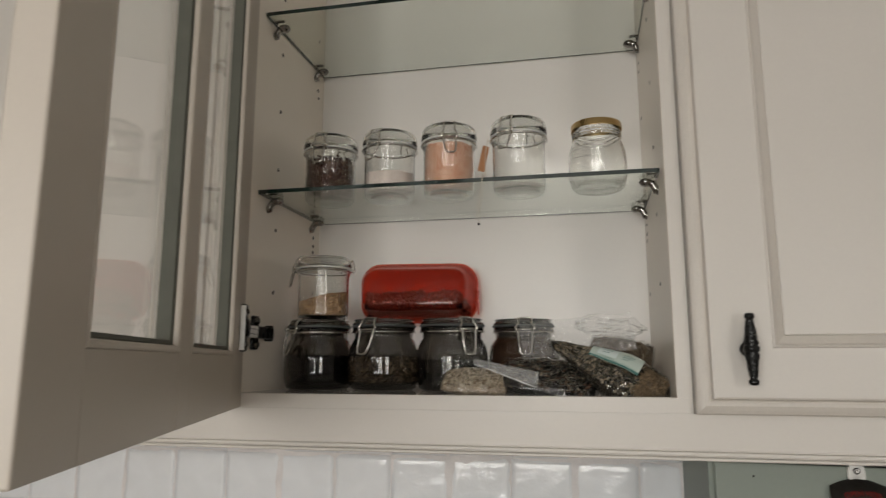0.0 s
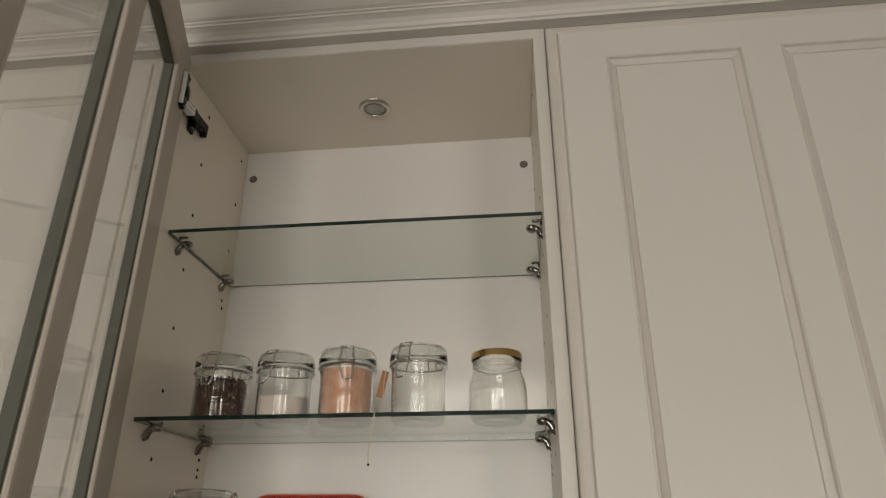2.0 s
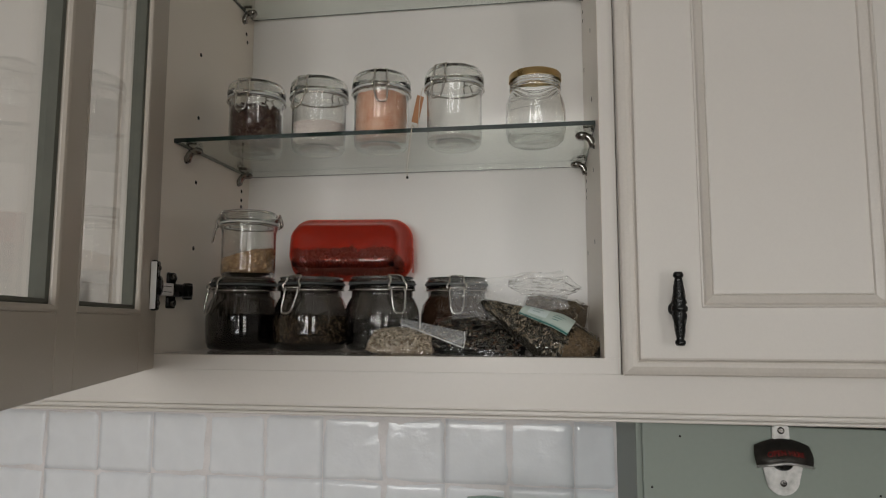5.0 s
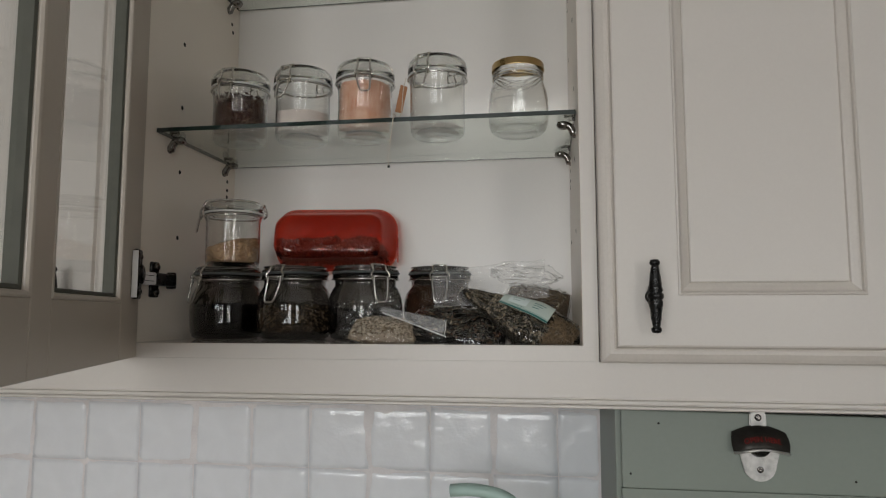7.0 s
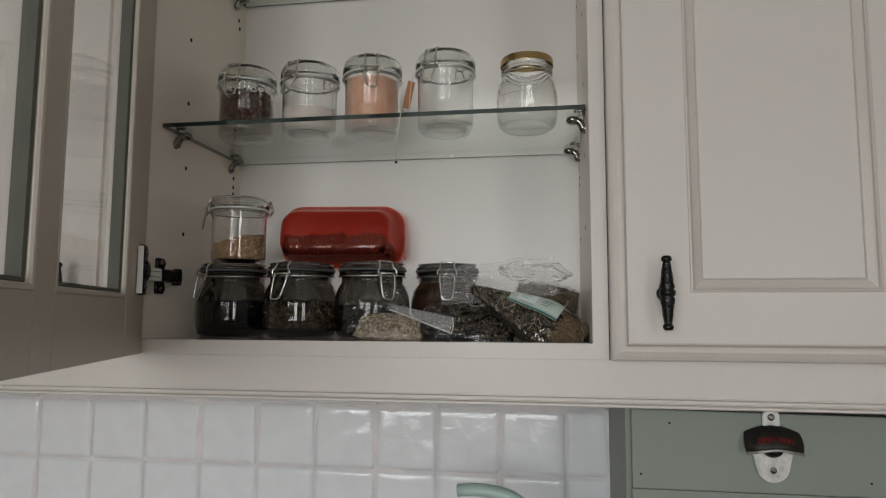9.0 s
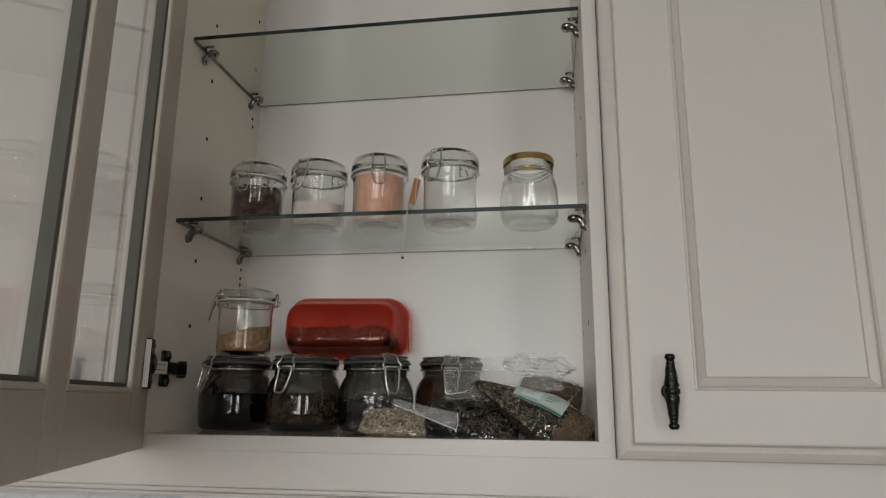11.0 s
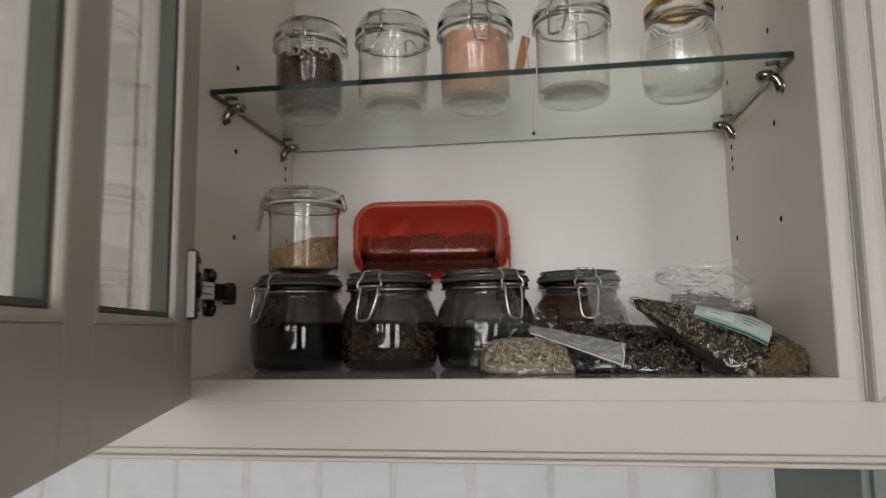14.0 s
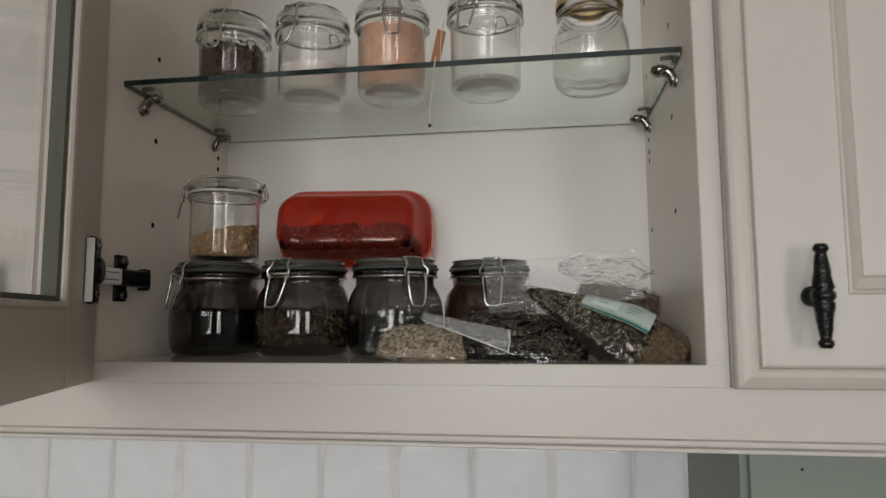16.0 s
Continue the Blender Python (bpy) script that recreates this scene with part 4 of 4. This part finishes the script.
def bag(m, L, W, T, label, content, bits, seed, film=FILM, n_bits=500, bit=0.0026, flap=None, pinch=0.0, pz=0.5):
    b = thing("plastic_bag", m, label, "bag", "bags of dried food")
    part("filling", pillow(L * 0.94, W * 0.93, T * 0.93, seed=seed, crumple=0.0025, pinch=pinch, pz=pz), content, b, smooth=True)
    def place(q):
        u, v, s = q.uniform(-0.9, 0.9), q.uniform(-0.9, 0.9), q.choice((1, 1, 1, -1))
        f = (1 - abs(u) ** 2.6) ** pz * (1 - abs(v) ** 2.4) ** pz
        pn = 1 - pinch * max(0.0, 0.2 - u) / 1.2
        return (u * L * 0.47, v * W * 0.465 * pn, s * f * pn * T * 0.465 + 0.0004), (u * 0.4, v * 0.6, s)
    k = 0
    for mt, share in bits:
        part("flake_layer", flakes(int(n_bits * share), place, bit, seed + k), mt, b)["kind"] = "stuff"
        k += 11
    f = part("film", pillow(L, W, T, seed=seed + 2, crumple=0.0028, n=36, m=26, pinch=pinch, pz=pz), film, b, "clear glossy plastic film", True)
    f.visible_shadow = False
    if flap:
        fm, fl, fw, amp, tp, ft = flap
        bm = sheet(fl, fw, seed, amp, taper=tp, freq=2.2 if ft is FILM_TOP else 1.3, n=48, m=26, ragged=ft is FILM_TOP)
        bm.transform(m.inverted() @ fm)
        part("film_top", bm, ft, b, "crumpled empty top of the bag", True).visible_shadow = False
    return b


def on_end(u0, u1, L, W, T, n=12, m=14):
    """Finer stuff in the lower end of a bag, a skin just over its filling."""
    bm = bmesh.new()
    g = []
    for i in range(n + 1):
        row = []
        for k in range(m + 1):
            v = -0.86 + 1.5 * k / m
            u = u0 + (u1 - u0) * i / n + 0.06 * noise.noise(Vector((v * 4, i, 2)))
            u = min(u, 0.93)
            f = (1 - abs(u) ** 2.6) ** 0.5 * (1 - abs(v) ** 2.4) ** 0.5
            row.append(bm.verts.new((u * L * 0.475, v * W * 0.47, f * T * 0.475 + 0.0016 + 0.001 * noise.noise(Vector((u * 9, v * 9, 1))))))
        g.append(row)
    for i in range(n):
        for k in range(m):
            bm.faces.new((g[i][k], g[i + 1][k], g[i + 1][k + 1], g[i][k + 1]))
    return bm


BIT_PALE = mat("pale_stalks", (0.40, 0.33, 0.23), 0.6, var=0.3, scale=100, bump=0.1)
BIT_GREEN = mat("olive_leaf_bits", (0.055, 0.050, 0.030), 0.7, var=0.3, scale=100, bump=0.1)
BIT_DARK = mat("blackish_leaf_bits", (0.022, 0.019, 0.015), 0.6, var=0.3, scale=100, bump=0.1)
BIT_OAT = mat("oat_bits", (0.60, 0.51, 0.39), 0.8, var=0.2, scale=100, bump=0.1)

# oat bag in front of the third jar
bag(pose(0.3150, 0.064, 1.4635, 26, 3, 4), 0.094, 0.056, 0.034, "small clear bag of pale oat flakes lying on the cabinet floor", OATS, ((BIT_OAT, 0.8), (BIT_TAN, 0.25)), 3, n_bits=1100, bit=0.0030, pz=0.8,
    flap=(pose(0.2600, 0.050, 1.4800, 74, -6, -6), 0.085, 0.046, 0.007, -0.3, FILM))
# dark tea bag in front
_tb = bag(pose(0.4130, 0.076, 1.4690, 38, 6, -4), 0.132, 0.072, 0.036, "clear zip bag of blackish dried tea lying on the cabinet floor", TEA_BLACK, ((BIT_DARK, 0.6), (BIT_GREEN, 0.5), (BIT_PALE, 0.10), (ROOIBOS, 0.25)), 7, n_bits=1700, pz=0.6,
          flap=(pose(0.3180, 0.036, 1.4920, 68, 16, -6), 0.086, 0.007, 0.002, -2.1, FILM_HAZY))
_bm = tube([(0.3190, 0.0370, 1.4880), (0.3450, 0.0335, 1.4790), (0.3750, 0.0300, 1.4680), (0.3995, 0.0275, 1.4590)], 0.0006, 6)
tube([(0.3990, 0.0275, 1.4592), (0.4010, 0.0300, 1.4690), (0.3995, 0.0320, 1.4790)], 0.0005, 6, _bm)
_bm.transform(_tb.matrix_basis.inverted())
part("zip_seam", _bm, PALE_RUBBER, _tb, "pale zip seam", True)
# labelled bag, leaning
BL, BW, BT = 0.172, 0.072, 0.044
LB = bag(pose(0.4880, 0.062, 1.4790, 50, 28, -8), BL, BW, BT, "clear bag of mixed dried herbs with a pale teal label", HERB, ((BIT_GREEN, 0.6), (BIT_PALE, 0.42), (BIT_TAN, 0.22), (BIT_DARK, 0.5)), 15, n_bits=2600, bit=0.0023,
         pinch=0.85, flap=(pose(0.3760, 0.084, 1.5170, 64, -6, 4), 0.150, 0.056, 0.010, 0.0, FILM_LOOSE))
_gb = part("ground_end", on_end(0.52, 0.92, BL, BW, BT), HERB_BROWN, LB, "finer brown dust settled in one end", True)
part("ground_layer", flakes(420, lambda q: ((lambda u, v: ((u * BL * 0.475, v * BW * 0.47, (1 - abs(u) ** 2.6) ** 0.5 * (1 - abs(v) ** 2.4) ** 0.5 * BT * 0.475 + 0.0022), (u * 0.4, v * 0.6, 1)))(q.uniform(0.48, 0.90), q.uniform(-0.85, 0.6))), 0.0018, 77, 0.7), BIT_TAN, LB)["kind"] = "stuff"


def on_pillow(u0, u1, v0, v1, L, W, T, lift, n=12):
    bm = bmesh.new()
    g = []
    for i in range(n + 1):
        row = []
        for k in range(n + 1):
            u, v = u0 + (u1 - u0) * i / n, v0 + (v1 - v0) * k / n
            f = (1 - abs(u) ** 2.6) ** 0.5 * (1 - abs(v) ** 2.4) ** 0.5
            pn = 1 - 0.85 * max(0.0, 0.2 - u) / 1.2
            row.append(bm.verts.new((u * L / 2, v * W / 2 * pn, f * pn * T / 2 + lift)))
        g.append(row)
    for i in range(n):
        for k in range(n):
            bm.faces.new((g[i][k], g[i + 1][k], g[i + 1][k + 1], g[i][k + 1]))
    return bm


_lp = part("label_sticker", on_pillow(-0.34, 0.42, -0.06, 0.84, BL, BW, BT, 0.0035), LABEL, LB, "pale teal paper label", True)
part("label_panel", on_pillow(-0.24, 0.04, 0.22, 0.72, BL, BW, BT, 0.0039), LABEL_WHITE, _lp, smooth=True)
for _u0, _u1, _v0, _v1 in ((-0.34, 0.42, -0.06, 0.02), (-0.34, 0.42, 0.05, 0.065), (-0.20, -0.04, 0.60, 0.63), (-0.18, -0.08, 0.42, 0.45), (0.12, 0.30, 0.52, 0.55), (0.12, 0.26, 0.40, 0.43), (-0.18, 0.02, 0.12, 0.14), (0.12, 0.22, 0.28, 0.31)):
    part("print_bar", on_pillow(_u0, _u1, _v0, _v1, BL, BW, BT, 0.0043), LABEL_DARK, _lp, smooth=True)
# bag behind it
bag(pose(0.5080, 0.165, 1.4900, 58, 10, -8), 0.095, 0.080, 0.050, "clear bag of brown dried herbs behind another bag", HERB_BROWN, ((BIT_DARK, 0.6), (BIT_PALE, 0.2)), 23, n_bits=500,
    flap=(pose(0.4480, 0.138, 1.5430, 70, 6, 4), 0.094, 0.044, 0.013, 0.1, FILM_TOP))


# ---- under the cabinets ----
WT = setting("worktop", box(-1.22, 1.86, -0.30, 0.3005, 0.87, 0.91, 0.004), WORKTOP, "wooden kitchen worktop below the cabinets", "worktop")
for _k in range(5):
    _c = thing("base_cabinet", pose(-1.21 + 0.613 * _k, 0, 0), "cream base cabinet under the worktop", "cabinet", "base cabinets")
    part("body", box(0, 0.608, -0.26, 0.298, 0.0005, 0.8695, 0.002), CREAM, _c)

GB = thing("sage_board_box", pose(0, 0, 0.9105), "sage green painted board casing under the wall cabinet", "casing")
part("side_board", box(0.6045, 0.6235, 0.0705, 0.3055, 0, 0.5015, 0.001), SAGE, GB)
_bm = box(0.611, 1.84, 0.062, 0.0700, 0.3675, 0.4605, 0.0015)
for _v in _bm.verts:
    if _v.co.z > 0.42:
        _v.co.z -= 0.0125 * (_v.co.x - 0.611)
part("upper_board", _bm, SAGE, GB)
part("lower_board", box(0.6105, 1.84, 0.0616, 0.0700, 0, 0.36735, 0.0006), SAGE, GB)
for _x, _z in ((0.655, 1.355), (0.621, 1.295), (0.872, 1.294)):
    _bm = lathe([(0, 0.0005), (0.0012, 0.0005), (0.0014, 0)], 10)
    _bm.transform(pose(_x, 0.0619, _z - 0.9105, 90, 0, 0))
    part("nail_head", _bm, HOLE, GB)


def bottle_opener(x, y, z):
    o = thing("bottle_opener", pose(x, y, z), "wall-mounted cast iron bottle opener with red lettering on green board", "bottle opener")

    def plate(outline, y0, y1, bev=0.0012):
        bm = bmesh.new()
        f = bm.faces.new([bm.verts.new((px, y0, pz)) for px, pz in outline])
        r = bmesh.ops.extrude_face_region(bm, geom=[f])
        bmesh.ops.translate(bm, verts=[v for v in r["geom"] if isinstance(v, bmesh.types.BMVert)], vec=(0, y1 - y0, 0))
        bmesh.ops.bevel(bm, geom=bm.edges[:], offset=bev, segments=2, affect="EDGES")
        return bm

    def arc(cx, cz, r, a0, a1, n=8):
        return [(cx + r * math.cos(radians(a0 + (a1 - a0) * k / n)), cz + r * math.sin(radians(a0 + (a1 - a0) * k / n))) for k in range(n + 1)]

    part("top_tab", plate([(-0.0095, 0.016), (0.0095, 0.016)] + arc(0, 0.0295, 0.0095, 0, 180), 0, -0.004), WORN, o, "worn silver screw tab")
    part("bottom_tab", plate(arc(0, -0.0265, 0.0185, 180, 360) + [(0.0225, -0.012), (0.012, -0.008), (0.004, -0.011), (-0.004, -0.009), (-0.012, -0.011), (-0.0225, -0.010)], 0, -0.005), WORN, o, "worn silver catch plate")
    # hood: a curved cap that leans out from the wall
    bm = bmesh.new()
    n, rows = 20, 8
    g = []
    for r_ in range(rows + 1):
        t = r_ / rows
        row = []
        for k in range(n + 1):
            a = -1 + 2 * k / n
            w = 0.0300 + 0.0020 * math.sin(t * 3.0)
            zz = 0.0205 - 0.0250 * t - (0.0090 - 0.0030 * t) * abs(a) ** 1.6
            out = 0.003 + (0.021 * math.sin(t * math.pi / 2)) * (1 - 0.55 * abs(a) ** 3)
            row.append(bm.verts.new((a * w, -out, zz)))
        g.append(row)
    for r_ in range(rows):
        for k in range(n):
            bm.faces.new((g[r_][k], g[r_ + 1][k], g[r_ + 1][k + 1], g[r_][k + 1]))
    bmesh.ops.solidify(bm, geom=bm.faces[:], thickness=0.003)
    hood = part("hood", bm, mat("dark_cast_iron", (0.11, 0.10, 0.088), 0.36, 0.6, var=0.2, scale=70, fine=300, bump=0.25), o, "dark cast iron hood", True)
    part("lip", tube([(a / 10 * 0.0300, -0.0245 + 0.0115 * abs(a / 10) ** 3, -0.0048 - 0.0062 * abs(a / 10) ** 1.6) for a in range(-10, 11)], 0.0016, 8), WORN, hood, "worn bright lip", True)
    bm = lathe([(0, 0.016), (0.008, 0.0155), (0.011, 0.010), (0.0135, 0)], 20)
    bm.transform(pose(0, -0.001, -0.0045, 90, 0, 0))
    part("catch", bm, IRON, o, "dark iron catch", True)
    for zz in (0.0285, -0.0310):
        bm = lathe([(0, 0.0012), (0.001, 0.0008), (0.0026, 0.0018), (0.0036, 0.0008), (0.0040, 0)], 16)
        bm.transform(pose(0, -0.0045, zz, 90, 0, 0))
        part("screw", bm, DARKMETAL, o, "dark screw head", True)
    cu = bpy.data.curves.new("lettering", "FONT")
    cu.body, cu.size, cu.extrude, cu.align_x, cu.space_character = "OPEN HERE", 0.0072, 0.0004, "CENTER", 1.08
    tmp = bpy.data.objects.new("lettering", cu)
    scene.collection.objects.link(tmp)
    bpy.context.view_layer.update()
    me = bpy.data.meshes.new_from_object(tmp.evaluated_get(bpy.context.evaluated_depsgraph_get()))
    bpy.data.objects.remove(tmp)
    for v in me.vertices:
        a = v.co.x / 0.032
        t = 0.52 - (v.co.y - 0.0035) / 0.024
        zz = 0.0205 - 0.0250 * t - (0.0090 - 0.0030 * t) * abs(a) ** 1.6
        out = 0.0036 + 0.021 * math.sin(max(0, t) * math.pi / 2) * (1 - 0.55 * abs(a) ** 3) + v.co.z
        v.co = (v.co.x, -out, zz)
    me.materials.clear()
    me.materials.append(RED_PRINT)
    t = new("lettering", me)
    t.parent = hood
    t["label"] = "raised red lettering"
    return o


bottle_opener(0.7672, 0.0615, 1.3365)


def jug(x, y):
    """Tall jug whose sage handle rises in front of the tiles."""
    j = thing("jug", pose(x, y, 0.9105), "pale sage green jug with a curved handle on the worktop", "jug")
    part("body", lathe([(0, 0), (0.05, 0), (0.056, 0.006), (0.060, 0.10), (0.052, 0.22), (0.047, 0.255), (0.044, 0.255), (0.049, 0.22), (0.056, 0.10), (0.050, 0.008), (0, 0.008)], 36), SAGE_PALE, j, smooth=True)
    bm = tube(rounded([(-0.135, 0, 0.334), (-0.105, 0, 0.337), (-0.060, 0, 0.330), (-0.025, 0, 0.300), (-0.012, 0, 0.25), (-0.030, 0, 0.22)], 5, 0.42), 0.0085, 14)
    for v in bm.verts:
        v.co.y *= 1.25
    part("handle", bm, SAGE_PALE, j, "pale sage plastic handle", True)
    return j


jug(0.525, 0.15)


# ---- tiles ----
def tile_mesh(w, h, seed):
    """Hand-made glazed tile: pillowed, slightly uneven face and edges."""
    bm = bmesh.new()
    n = 12
    g = []
    rng = random.Random(seed)
    tx, tz = rng.uniform(-0.0007, 0.0007), rng.uniform(-0.0007, 0.0007)
    for i in range(n + 1):
        row = []
        for k in range(n + 1):
            u, v = -1 + 2 * i / n, -1 + 2 * k / n
            e = max(abs(u), abs(v))
            q = Vector((u * 1.6 + seed * 7.3, v * 1.6, seed * 1.7))
            y = -0.0065 + 0.0016 * max(0, e - 0.90) ** 1.6 / 0.10 ** 1.6 + tx * u + tz * v + 0.0007 * noise.noise(q) + 0.00035 * noise.noise(q * 2.6)
            edge = 0.0006 * noise.noise(q * 2 + Vector((5, 0, 0))) * (e > 0.95)
            row.append(bm.verts.new((u * w / 2 + edge, y, v * h / 2 + edge)))
        g.append(row)
    for i in range(n):
        for k in range(n):
            bm.faces.new((g[i][k], g[i + 1][k], g[i + 1][k + 1], g[i][k + 1]))
    rim = [g[i][0] for i in range(n + 1)] + [g[n][k] for k in range(1, n + 1)] + [g[i][n] for i in range(n - 1, -1, -1)] + [g[0][k] for k in range(n - 1, 0, -1)]
    back = [bm.verts.new((v.co.x, 0, v.co.z)) for v in rim]
    for i in range(len(rim)):
        j = (i + 1) % len(rim)
        bm.faces.new((rim[i], back[i], back[j], rim[j]))
    bmesh.ops.recalc_face_normals(bm, faces=bm.faces)
    me = bpy.data.meshes.new("tile")
    bm.to_mesh(me)
    bm.free()
    me.materials.append(GLAZE)
    for p in me.polygons:
        p.use_smooth = True
    return me


PITCH, TX, TZ = 0.1018, 0.0300, 1.2330
_wall = bpy.data.objects["wall_north"]
_meshes = [tile_mesh(0.1002, 0.1002, s) for s in range(7)]
_narrow = [tile_mesh(0.0628, 0.1002, s + 20) for s in range(3)]
_rng = random.Random(11)
for _r in range(-3, 2):
    for _c in range(-12, 5):
        _o = new("tile", _meshes[_rng.randrange(7)])
        _o.parent = _wall
        _o.matrix_basis = pose(TX + (_c + 0.5) * PITCH, RY1 + 0.0055 + _rng.uniform(-0.0006, 0.0004), TZ + (_r + 0.5) * PITCH, 0, _rng.choice((0, 90, 180, 270)) + _rng.uniform(-0.5, 0.5), 0)
    _o = new("tile", _narrow[_r % 3])
    _o.parent = _wall
    _o.matrix_basis = pose(TX + 5 * PITCH + 0.0325, RY1 + 0.0055, TZ + (_r + 0.5) * PITCH, 0, 0, 0)
